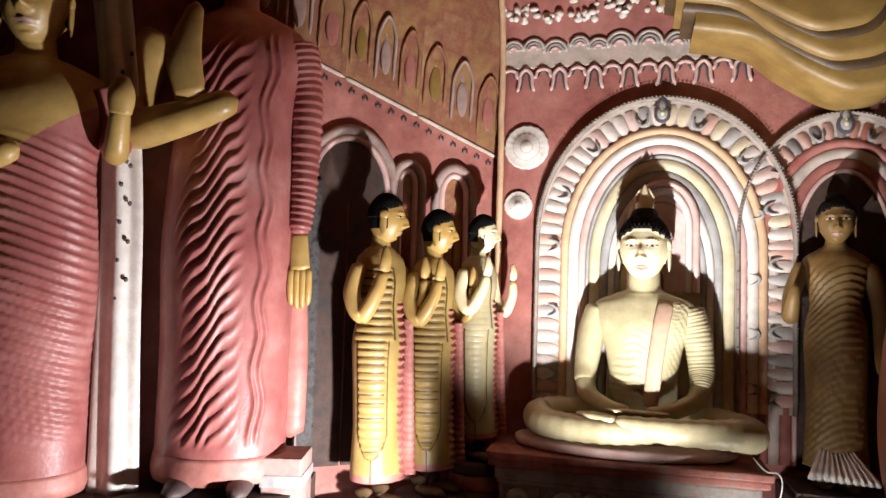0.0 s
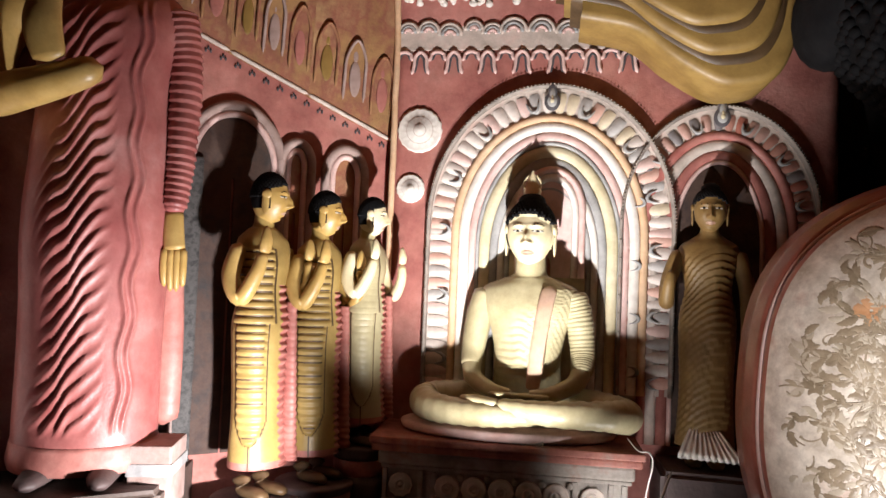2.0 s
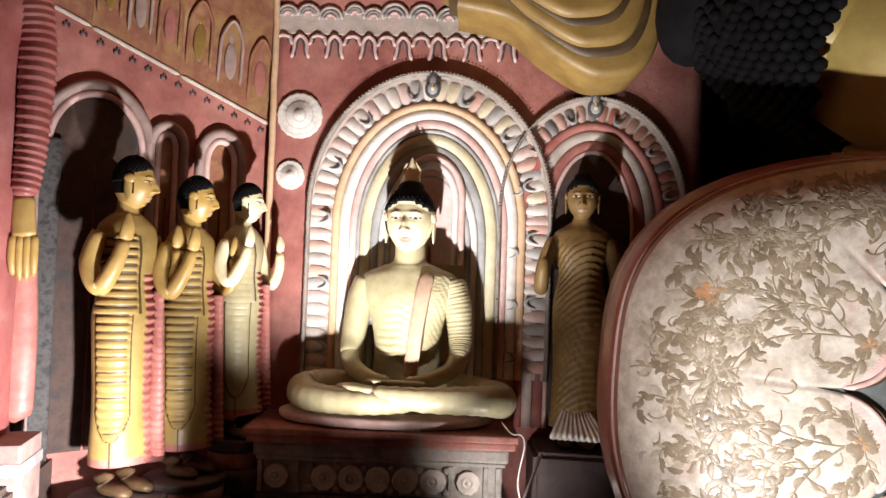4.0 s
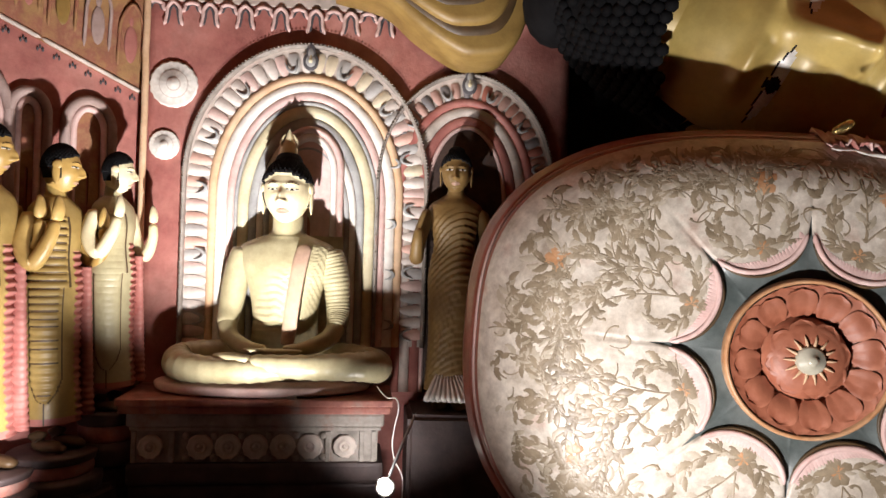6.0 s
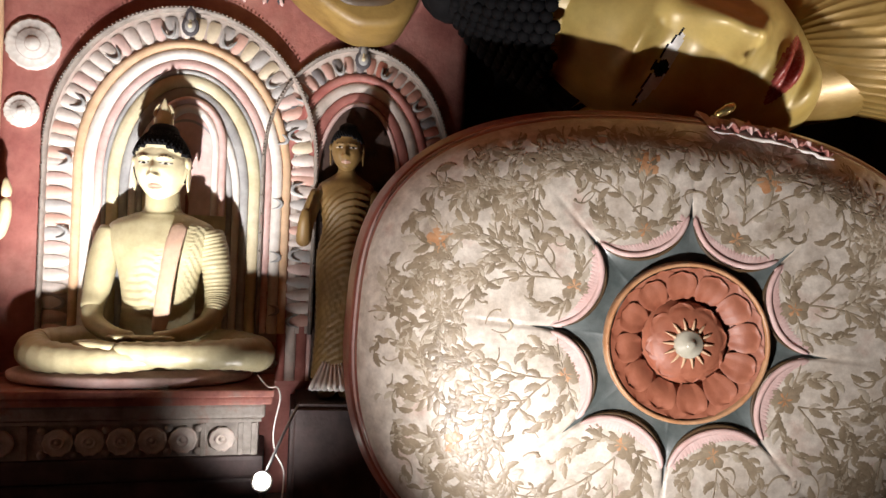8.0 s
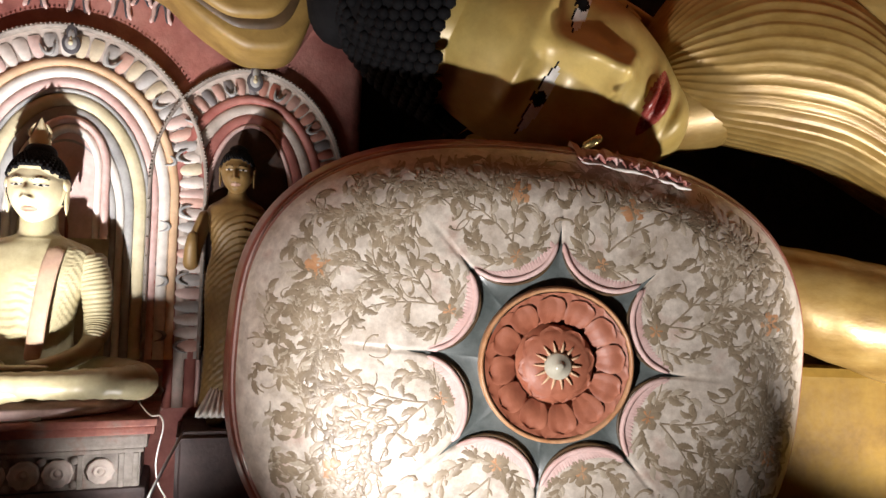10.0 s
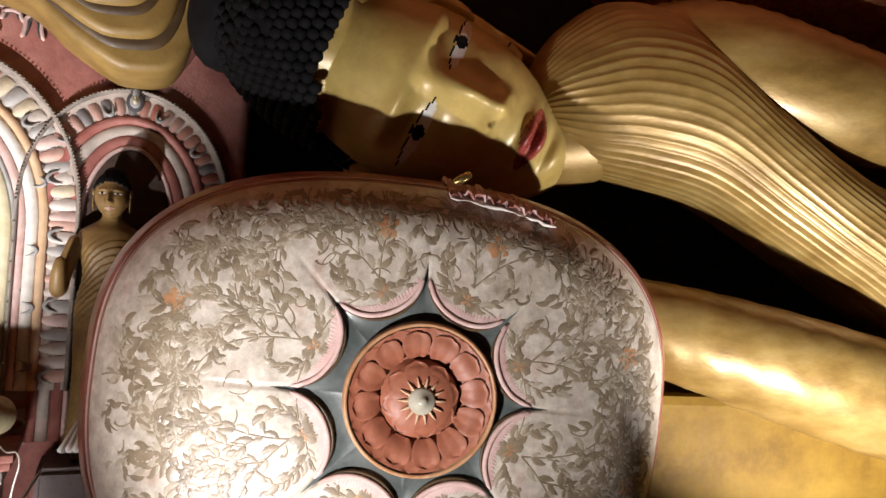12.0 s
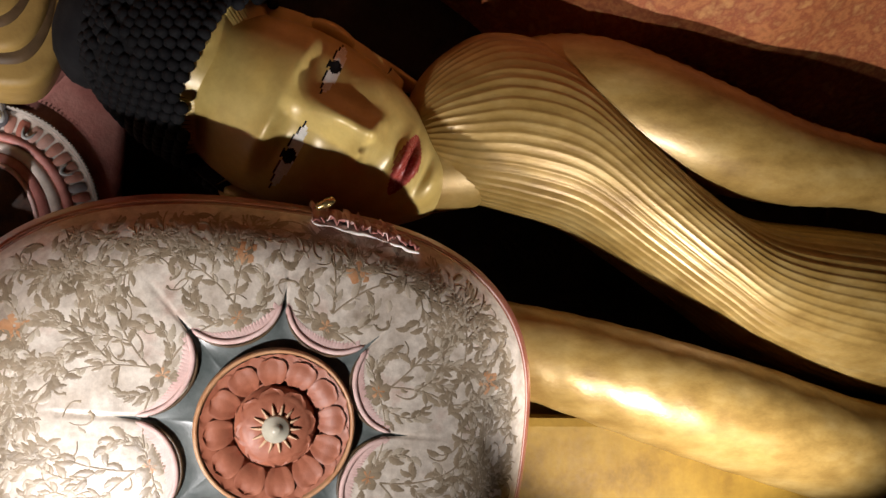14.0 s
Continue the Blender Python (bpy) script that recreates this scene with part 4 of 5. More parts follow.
def red_statue(place, tall, facing, label, bare_chest, slim=1.0):
    """A large standing figure in a red robe with wavy folds; 2.5 high before scaling."""
    sc = Sculpt()

    def folds(a, z):
        x, f = np.cos(a), np.clip(-np.sin(a) + 0.15, 0, 1)
        if bare_chest:
            saw = (z * 19 + 2.2 * x * x + 0.5 * np.sin(x * 3)) % 1.0
            return 0.014 * f**0.5 * np.exp(-(((saw - 0.5) / np.where(saw < 0.5, 0.35, 0.12)) ** 2)) * np.clip((1.72 - z) / 0.1, 0, 1) * np.clip((z - 0.25) / 0.1, 0, 1)
        wave = z * 13 - 5.2 * x - 0.20 * np.sin(x * 11 + 1.0 + 0.8 * np.sin(z * 5)) - 0.04 * np.sin(x * 23 + z * 9)
        saw = wave % 1.0
        left = np.clip((0.38 - x) / 0.25, 0, 1) * np.clip((x + 0.60 + 0.1 * np.sin(z * 7)) / 0.3, 0, 1)
        ridge = 0.014 * left * f * np.exp(-(((saw - 0.5) / np.where(saw < 0.5, 0.3, 0.12)) ** 2))
        line = 0.0
        for c in (0.55, 0.66):
            line = line + 0.018 * np.exp(-(((x - c - 0.035 * np.sin(z * 22)) / 0.025) ** 2))
        return (ridge + line * f) * np.clip((1.98 - z) / 0.1, 0, 1) * np.clip((z - 0.17) / 0.06, 0, 1)

    o = len(sc.v)
    sc.loft([(0.12, 0, 0, 0.315, 0.24), (0.16, 0, 0, 0.32, 0.245), (0.6, 0, 0, 0.32, 0.235), (1.0, 0, 0, 0.335, 0.25), (1.3, 0, 0, 0.32, 0.22), (1.6, 0, 0, 0.30, 0.21), (1.85, 0, 0.0, 0.345, 0.21), (2.0, 0, 0.02, 0.33, 0.17), (2.08, 0, 0.03, 0.2, 0.12), (2.12, 0, 0.02, 0.1, 0.1), (2.2, 0, 0.0, 0.09, 0.095)], 260, 360, 0, folds, (lambda a, z: np.where((z > 1.62 + 0.28 * np.cos(a)) & (z > 1.5), 1, 0)) if bare_chest else None)
    sc.loft([(0.02, 0, 0, 0.325, 0.25), (0.06, 0, 0, 0.335, 0.26), (0.13, 0, 0, 0.325, 0.25)], 80, 10, 5)
    for i in range(o, len(sc.v)):
        sc.v[i] = sc.v[i] * np.array([slim, 1, 1])
    sleeve = lambda a, q: 0.012 * (((q * 26) % 1.0) - 0.5)  # noqa: E731
    if bare_chest:
        sc.tube([(0.30, 0.0, 1.98), (0.37, 0.0, 1.8), (0.395, -0.04, 1.66)], (0.10, 0.085, 0.07), 22, 40, 0)
        sc.tube([(0.39, -0.03, 1.68), (0.42, -0.16, 1.66), (0.45, -0.26, 1.84)], (0.066, 0.058, 0.045), 22, 40, 1)
        sc.tube([(0.45, -0.26, 1.80), (0.455, -0.28, 1.90), (0.45, -0.27, 1.99)], (0.05, 0.062, 0.03), 16, 16, 1, 0.7)
    else:
        sc.tube([(0.26, 0.0, 1.98), (0.315, 0.0, 1.7), (0.32, -0.03, 1.35), (0.31, -0.07, 1.08)], (0.10, 0.075, 0.062, 0.05), 28, 160, 0, 1.0, sleeve)
        sc.tube([(0.31, -0.07, 1.1), (0.315, -0.08, 1.0), (0.325, -0.09, 0.92)], (0.04, 0.045, 0.045), 16, 14, 1, 0.6)
        for i in range(4):
            sc.tube([(0.285 + 0.025 * i, -0.09, 0.94), (0.285 + 0.026 * i, -0.095, 0.84), (0.29 + 0.024 * i, -0.08, 0.74 + 0.02 * abs(i - 1.5))], (0.017, 0.016, 0.011), 10, 12, 1)
        sc.tube([(0.24, 0.05, 1.1), (0.29, 0.06, 0.6), (0.29, 0.06, 0.16)], (0.09, 0.07, 0.07), 20, 30, 5, 0.7)
    sc.tube([(-0.32, 0.0, 1.98), (-0.43, -0.02, 1.78), (-0.42, -0.12, 1.53), (-0.2, -0.30, 1.52), (0.08, -0.40, 1.60)], (0.10, 0.10, 0.09, 0.075, 0.055), 20, 40, 1)
    sc.tube([(-0.10, -0.40, 1.60), (-0.13, -0.42, 1.76), (-0.09, -0.42, 1.98)], (0.06, 0.07, 0.03), 16, 20, 1, 0.5)
    # The plinth's dark material on the feet stands in for shade at the hem.
    feet(sc, 6, -0.015, 0.12, 1.15, 0.34)
    sc.head((0, -0.04, 2.36), 0.42, 1, 2, 3, 4, 90, 70, 1.05, 1)
    sc.laid(pose(*place, 0, 0, facing) @ Matrix.Scale(tall / 2.5, 4))
    mats = [RED_ROBE, SKIN, HAIR, DULL_LIPS, EYE_WHITE, HEM_RED, PLINTH_DARK]
    return tagged(sc.made("standing_statue", mats), label, "statue", "tall standing statues")


red_statue((-1.01, 3.30, 0.53), 2.62, 6, "tall red robed standing statue with wavy folds", False, 0.88)
red_statue((-1.78, 2.95, 0.52), 2.2, 14, "tall red robed standing statue with one bare shoulder", True)


def white_column():
    ob = thing("drapery_column", (-1.46, 3.15, 0.5), "white plaster drapery column with dark painted dots", "column", kind="structure")
    sc = Sculpt().loft([(0.5, -1.43, 3.13, 0.105, 0.06), (1.2, -1.45, 3.15, 0.092, 0.055), (1.8, -1.46, 3.15, 0.085, 0.05), (2.4, -1.50, 3.13, 0.08, 0.05), (3.4, -1.62, 3.06, 0.08, 0.05)], 60, 80, 0, lambda a, z: 0.012 * np.cos(5 * a + z * 0.8))
    sc.made("shaft", [WHITE], ob)
    for i in range(14):
        z = 1.35 + 0.085 * i
        Sculpt().ball((-1.46 - 0.04 * max(z - 1.8, 0) + (0.055 if i % 2 else 0.015), 3.095, z), (0.009, 0.012, 0.012), 0, 8, 6).made("dot", [DARK_LINE], ob)


white_column()


def red_statue_plinth():
    ob = thing("statue_base", (-0.62, 3.15, 0.37), "white and grey banded plaster base beside the red statue", "base", kind="structure")
    part("block", box_mesh((-0.78, 3.14, 0.37), (-0.60, 3.40, 0.66), 0.01), DUSTY, ob)
    part("stripe", box_mesh((-0.786, 3.134, 0.53), (-0.594, 3.406, 0.585), 0.008), GREY_BLUE, ob, "grey painted stripe")


red_statue_plinth()


# ---- seated statue and its plinth ----
SEAT = pose(0.955, 3.63, 0, 0, 0, -14)


def plinth():
    ob = thing("plinth", SEAT @ Vector((0, 0, 0)), "stepped altar plinth with a frieze of round lotus discs", "plinth", kind="structure")
    w = 0.655
    for nm, x, y, z0, z1, mat, bev in (("base", w - 0.02, -0.25, 0.0, 0.10, PLINTH_DARK, 0.01), ("base_step", w - 0.045, -0.225, 0.10, 0.20, PLINTH_DARK, 0.015), ("lower_moulding", w - 0.03, -0.235, 0.20, 0.31, PLINTH_DARK, 0.02), ("frieze_block", w - 0.06, -0.215, 0.31, 0.47, STONE, 0.004), ("upper_band", w - 0.045, -0.235, 0.47, 0.49, STONE, 0.006), ("grey_moulding", w - 0.03, -0.245, 0.49, 0.56, STONE, 0.015), ("red_cornice", w, -0.275, 0.56, 0.60, PLINTH_RED, 0.012), ("top_slab", w + 0.01, -0.29, 0.60, 0.635, PLINTH_RED, 0.008)):
        part(nm, box_mesh((-x, y, z0), (x, 0.24, z1), bev), mat, ob, "", SEAT)
    fy = -0.215

    def rosette(x, r, big):
        n, verts, faces = 40, [], []
        prof = [(1, 0.004), (1, -0.016), (0.86, -0.02), (0.55, -0.010), (0.48, -0.024), (0.36, -0.024), (0.3, -0.012), (0.22, -0.012), (0.18, -0.022), (0, -0.024)] if big else [(1, 0.004), (0.95, -0.014), (0.5, -0.02), (0, -0.022)]
        for k, (q, y) in enumerate(prof):
            for i in range(n):
                a = 2 * math.pi * i / n
                e = 0.05 * math.cos(10 * a) if big and k in (1, 2) else 0
                verts.append(tuple(SEAT @ Vector((x[0] + r * q * (1 + e) * math.cos(a), fy + y, x[1] + r * q * (1 + e) * math.sin(a)))))
        for k in range(len(prof) - 1):
            faces += [(k * n + i, k * n + (i + 1) % n, (k + 1) * n + (i + 1) % n, (k + 1) * n + i) for i in range(n)]
        mesh_object("lotus_disc" if big else "bead", verts, faces, STONE if not big else PALE_WALL, None, True, ob)

    xs = (-0.51, -0.275, -0.143, -0.01, 0.123, 0.256, 0.43)
    for i, x in enumerate(xs):
        rosette((x, 0.39), 0.062 if 0 < i < 6 else 0.058, True)
    for x in (-0.34, -0.209, -0.077, 0.057, 0.19, 0.322):
        for z in (0.335, 0.445):
            rosette((x, z), 0.018, False)
    for x in (-0.59, -0.41, 0.345, 0.515, 0.575):
        part("frieze_post", box_mesh((x - 0.012, fy - 0.014, 0.312), (x + 0.012, fy + 0.02, 0.468), 0.004), STONE, ob, "", SEAT)


plinth()


def seat_cushion():
    sc = Sculpt().loft([(0.635, 0, -0.03, 0.50, 0.22), (0.65, 0, -0.03, 0.545, 0.25), (0.685, 0, -0.03, 0.55, 0.255), (0.70, 0, -0.03, 0.50, 0.22)], 72, 14, 0)
    sc.laid(SEAT)
    tagged(sc.made("seat_cushion", [PINK]), "flat pinkish seat slab under the seated statue", "cushion")


seat_cushion()


def seated_statue():
    sc = Sculpt()

    def folds(a, z):
        x = np.cos(a)
        m = np.clip(-np.sin(a) + 0.25, 0, 1)
        saw = (z * 26 + 9.0 * x * np.clip(x + 0.3, 0, 1)) % 1.0
        return 0.010 * m * (saw - 0.5) * np.clip((z - 0.1) * 6, 0, 1) * np.clip((0.62 + 0.25 * x - z) * 10, 0, 1)

    sc.loft([(0.02, 0, 0.03, 0.27, 0.19), (0.15, 0, 0.02, 0.195, 0.15), (0.32, 0, 0.0, 0.17, 0.13), (0.48, 0, 0, 0.195, 0.135), (0.6, 0, 0, 0.235, 0.14), (0.70, 0, 0.01, 0.245, 0.12), (0.75, 0, 0.015, 0.15, 0.10), (0.78, 0, 0.01, 0.088, 0.085), (0.87, 0, 0.0, 0.078, 0.085)], 110, 170, 0, folds)
    # strip of cloth over the left shoulder
    sc.tube([(0.12, -0.11, 0.72), (0.10, -0.155, 0.6), (0.075, -0.165, 0.42), (0.06, -0.165, 0.27), (0.055, -0.18, 0.2)], (0.04, 0.04, 0.038, 0.038, 0.035), 16, 30, 6, 0.25)
    for k in (-1, 1):
        ridges = (lambda a, q: 0.006 * (((q * 24) % 1.0) - 0.5)) if k > 0 else None
        sc.tube([(k * 0.225, 0.01, 0.69), (k * 0.262, 0.0, 0.55), (k * 0.285, -0.02, 0.38), (k * 0.285, -0.08, 0.28)], (0.066, 0.07, 0.062, 0.052), 22, 90, 0, 1.0, ridges)
        sc.tube([(k * 0.287, -0.06, 0.30), (k * 0.25, -0.13, 0.235), (k * 0.14, -0.20, 0.19), (k * 0.04, -0.225, 0.18)], (0.052, 0.046, 0.038, 0.03), 18, 30, 1)
        # thigh, knee and shin of the crossed legs
        lift = 0.03 if k > 0 else 0.0
        sc.tube([(k * 0.12, 0.0, 0.10), (k * 0.34, -0.03, 0.11), (k * 0.50, -0.12, 0.105), (k * 0.42, -0.24, 0.09 + lift), (k * 0.15, -0.31, 0.09 + lift), (-k * 0.12, -0.30, 0.10 + lift)], (0.095, 0.095, 0.085, 0.072, 0.06, 0.045), 22, 60, 0, 1.0, lambda a, q: 0.003 * np.sin(q * 120))
        sc.tube([(-k * 0.08, -0.30, 0.11 + lift), (-k * 0.2, -0.28, 0.12 + lift), (-k * 0.29, -0.25, 0.12 + lift)], (0.045, 0.045, 0.025), 16, 16, 1, 0.6)
    for k in (-1, 1):
        sc.tube([(k * 0.07, -0.225, 0.18), (-k * 0.02, -0.25, 0.178), (-k * 0.13, -0.24, 0.18)], (0.032, 0.036, 0.018), 14, 18, 1, 0.5)
        for i in range(4):
            sc.tube([(-k * 0.02, -0.235 - 0.014 * i, 0.186), (-k * 0.09, -0.24 - 0.014 * i, 0.188), (-k * 0.15, -0.23 - 0.012 * i, 0.188)], (0.010, 0.010, 0.006), 8, 10, 1)
    sc.head((0, -0.035, 0.985), 0.335, 5, 2, 3, 4, 120, 100, 1.07, 5)
    sc.laid(pose(1.045, 3.60, 0.685, 0, 0, -22))
    mats = [PALE_ROBE, PALE_ROBE, HAIR, DULL_LIPS, EYE_WHITE, PALE_SKIN, SASH]
    return tagged(sc.made("seated_statue", mats), "pale gold seated statue with black curled hair in meditation", "statue")


seated_statue()


def offerings():
    sc = Sculpt()
    sc.loft([(0.635, 0, 0, 0.05, 0.035), (0.65, 0, 0, 0.068, 0.045), (0.665, 0, 0, 0.06, 0.04), (0.672, 0, 0, 0.03, 0.02)], 32, 12, 0)
    sc.laid(SEAT @ pose(-0.11, -0.22, 0))
    tagged(sc.made("offering_dish", [BRASS]), "small yellow brass offering dish on the altar", "dish")
    tagged(part("offering_box", box_mesh((0.035, -0.27, 0.635), (0.19, -0.19, 0.675), 0.008), STONE, None, "", SEAT), "small grey stone offering block on the altar", "box")


offerings()


def cable():
    """A loose white cable that hangs over the plinth's corner down to the lamp."""
    ob = thing("cable", SEAT @ Vector((0.70, -0.30, 0.0)), "loose white electric cable hanging over the plinth corner", "cable")
    spots = [(0.58, -0.24, 0.70), (0.63, -0.27, 0.648), (0.675, -0.305, 0.65), (0.69, -0.315, 0.60), (0.672, -0.31, 0.50), (0.665, -0.30, 0.42), (0.68, -0.31, 0.34), (0.72, -0.33, 0.25), (0.70, -0.36, 0.08), (0.62, -0.42, 0.008)]
    Sculpt().tube([tuple(SEAT @ Vector(p)) for p in spots], [0.0038] * len(spots), 8, 60).made("lead", [WHITE], ob)


cable()


# ---- carved drapery high on the wall ----
def carved_drapery():
    frame_ = pose(1.80, 3.22, 0, 0, 0, -15.7)
    ob = thing("carved_drapery", frame_ @ Vector((0, 0, 2.38)), "yellow carved drapery swirl with brown grooves high on the wall", "carving", kind="structure")
    outer = [(-0.62, 2.72), (-0.36, 2.66), (-0.18, 2.52), (0.02, 2.40), (0.14, 2.385), (0.28, 2.42), (0.36, 2.55), (0.39, 2.75), (0.40, 3.1), (0.38, 3.6)]
    for k, (name, mat) in enumerate((("yellow_fold", BROWN_GOLD), ("brown_groove", BROWN), ("yellow_inner_fold", BROWN_GOLD), ("brown_inner_groove", BROWN), ("yellow_core", BROWN_GOLD))):
        f = (0, 0.08, 0.132, 0.205, 0.25)[k]
        pts = spline([(x - 0.62 * f, z + f * 1.05) for x, z in outer], 60)
        top = 3.75
        n = len(pts)
        y0 = (-0.10, -0.115, -0.15, -0.16, -0.19)[k]
        verts, faces = [], []
        for depth, inset in ((0.25, 0.0), (y0 + 0.03, 0.0), (y0, 0.018), (y0 - 0.004, 0.045)):
            for i, (x, z) in enumerate(pts):
                t = pts[min(i + 1, n - 1)] - pts[max(i - 1, 0)]
                t = t / (np.linalg.norm(t) + 1e-9)
                verts.append(tuple(frame_ @ Vector((x - t[1] * inset, depth, z + t[0] * inset))))
        for j in range(3):
            faces += [(j * n + i, j * n + i + 1, (j + 1) * n + i + 1, (j + 1) * n + i) for i in range(n - 1)]
        o = len(verts)
        for i in range(n):
            x, z = pts[i]
            verts.append(tuple(frame_ @ Vector((min(x, 0.36 - 0.62 * f) - 0.05, y0 - 0.004, top))))
        faces += [(3 * n + i, 3 * n + i + 1, o + i + 1, o + i) for i in range(n - 1)]
        mesh_object(name, verts, faces, mat, None, True, ob)


carved_drapery()


# ---- the great cushion ----
CUSHION = bed_frame
A_, B_, POW, TIP = 1.03, 0.785, 2.6, radians(-3.5)


def edge_radius(a):
    c, s = math.cos(a), math.sin(a)
    wide, high = A_ if c > 0 else 1.14, B_ if s > 0 else 0.98
    return ((abs(c) / wide) ** POW + (abs(s) / high) ** POW) ** (-1 / POW)


def dome(q):
    """How far the face falls back, by the share of the way to the edge."""
    return 0.03 * q**2 + 0.15 * max(q - 0.72, 0) ** 2 / 0.078


def face_point(a, r, lift=0.0):
    q = min(r / edge_radius(a), 1.0)
    x, z = r * math.cos(a), r * math.sin(a)
    return CUSHION @ Vector((x * math.cos(TIP) - z * math.sin(TIP) - 0.03, dome(q) - lift, 1.055 + x * math.sin(TIP) + z * math.cos(TIP)))


def lobe_inner(a):
    d = radians(math.degrees(a) % 45 - 22.5)
    wide = 0.50
    return wide * math.cos(d) - math.sqrt(max((wide * math.sin(radians(22.5))) ** 2 - (wide * math.sin(d)) ** 2, 0)) + 0.03 * (abs(d) / 0.3927) ** 8


def cushion():
    ob = thing("bolster_cushion", CUSHION @ Vector((0, 0.5, 0.28)), "great round bolster cushion with painted lotus end under the head", "cushion")
    n = 384
    angles = [2 * math.pi * i / n for i in range(n)]

    def rings(name, fn, count, mats, index=None, label=""):
        verts, faces, idx = [], [], []
        for j in range(count + 1):
            verts += [tuple(fn(a, j / count)) for a in angles]
        for j in range(count):
            for i in range(n):
                faces.append((j * n + i, j * n + (i + 1) % n, (j + 1) * n + (i + 1) % n, (j + 1) * n + i))
        return tagged(mesh_object(name, verts, faces, mats, idx or None, True, ob), label)

    rings("teal_ground", lambda a, t: face_point(a, 0.20 + (lobe_inner(a) + 0.02 - 0.20) * t, -0.012 - 0.012 * math.sin(math.pi * t)), 14, TEAL, label="dark teal painted ground")

    def lobe(a, t):
        r0, r1 = lobe_inner(a), edge_radius(a)
        r = r0 + (r1 - r0) * t
        k = abs((math.degrees(a) % 45 - 22.5) / 22.5)
        seam = max(1 - (1 - k) / 0.05, 0) * max(1 - t / 0.45, 0)
        roll = 0.016 * min(t / 0.06, 1) ** 0.5
        return face_point(a, r, -0.016 + roll - 0.012 * seam)

    rings("petal_field", lobe, 60, CREAM_PANEL, label="cream lacquered petals")
    for k in range(8):
        c = radians(22.5 + 45 * k)
        sc = Sculpt()
        pts = []
        for i in range(41):
            a = c + radians(21.2) * (i / 20 - 1)
            p = face_point(a, lobe_inner(a) + 0.016, 0.001)
            pts.append(tuple(p))
        sc.tube(pts, [0.010] * len(pts), 8, 80, 0)
        sc.made("petal_edge", [PINK], ob)
        sc = Sculpt()
        pts = [tuple(face_point(c + radians(21.6) * (i / 20 - 1), lobe_inner(c + radians(21.6) * (i / 20 - 1)) - 0.002, -0.006)) for i in range(41)]
        sc.tube(pts, [0.006] * len(pts), 8, 80, 0)
        sc.made("petal_outline", [BROWN], ob)

    # body: round shoulder, red band, then back
    def body(a, t):
        r = edge_radius(a)
        prof = ((0, 1.0, 0.0), (0.05, 1.01, 0.012), (0.1, 1.014, 0.03), (0.16, 1.016, 0.045), (0.22, 1.035, 0.055), (0.34, 1.065, 0.11), (0.5, 1.09, 0.3), (1.0, 1.0, 1.15))
        k = next(i for i in range(len(prof) - 1) if t <= prof[i + 1][0] + 1e-9)
        p, q = prof[k], prof[k + 1]
        f = (t - p[0]) / (q[0] - p[0])
        m, back = p[1] + (q[1] - p[1]) * f, p[2] + (q[2] - p[2]) * f
        x, z = r * m * math.cos(a), r * m * math.sin(a)
        return CUSHION @ Vector((x * math.cos(TIP) - z * math.sin(TIP) - 0.03, dome(1) + back, 1.055 + x * math.sin(TIP) + z * math.cos(TIP)))

    rings("cover", body, 50, BAND_RED, label="dark red cushion cover")
    sc = Sculpt()
    pts = np.array([tuple(body(a, 0.16)) for a in np.linspace(0, 2 * np.pi, 160, endpoint=False)])
    middle, nn, ring = pts.mean(0), np.array(N), []
    for p in pts:
        o = (p - middle) / np.linalg.norm(p - middle)
        ring.append([p + 0.010 * (math.cos(b) * o + math.sin(b) * nn) for b in np.linspace(0, 2 * np.pi, 8, endpoint=False)])
    ring.append(ring[0])
    sc.grid(np.array(ring), 0, True, False)
    sc.made("piping", [PINK], ob)
    return ob


great_cushion = cushion()


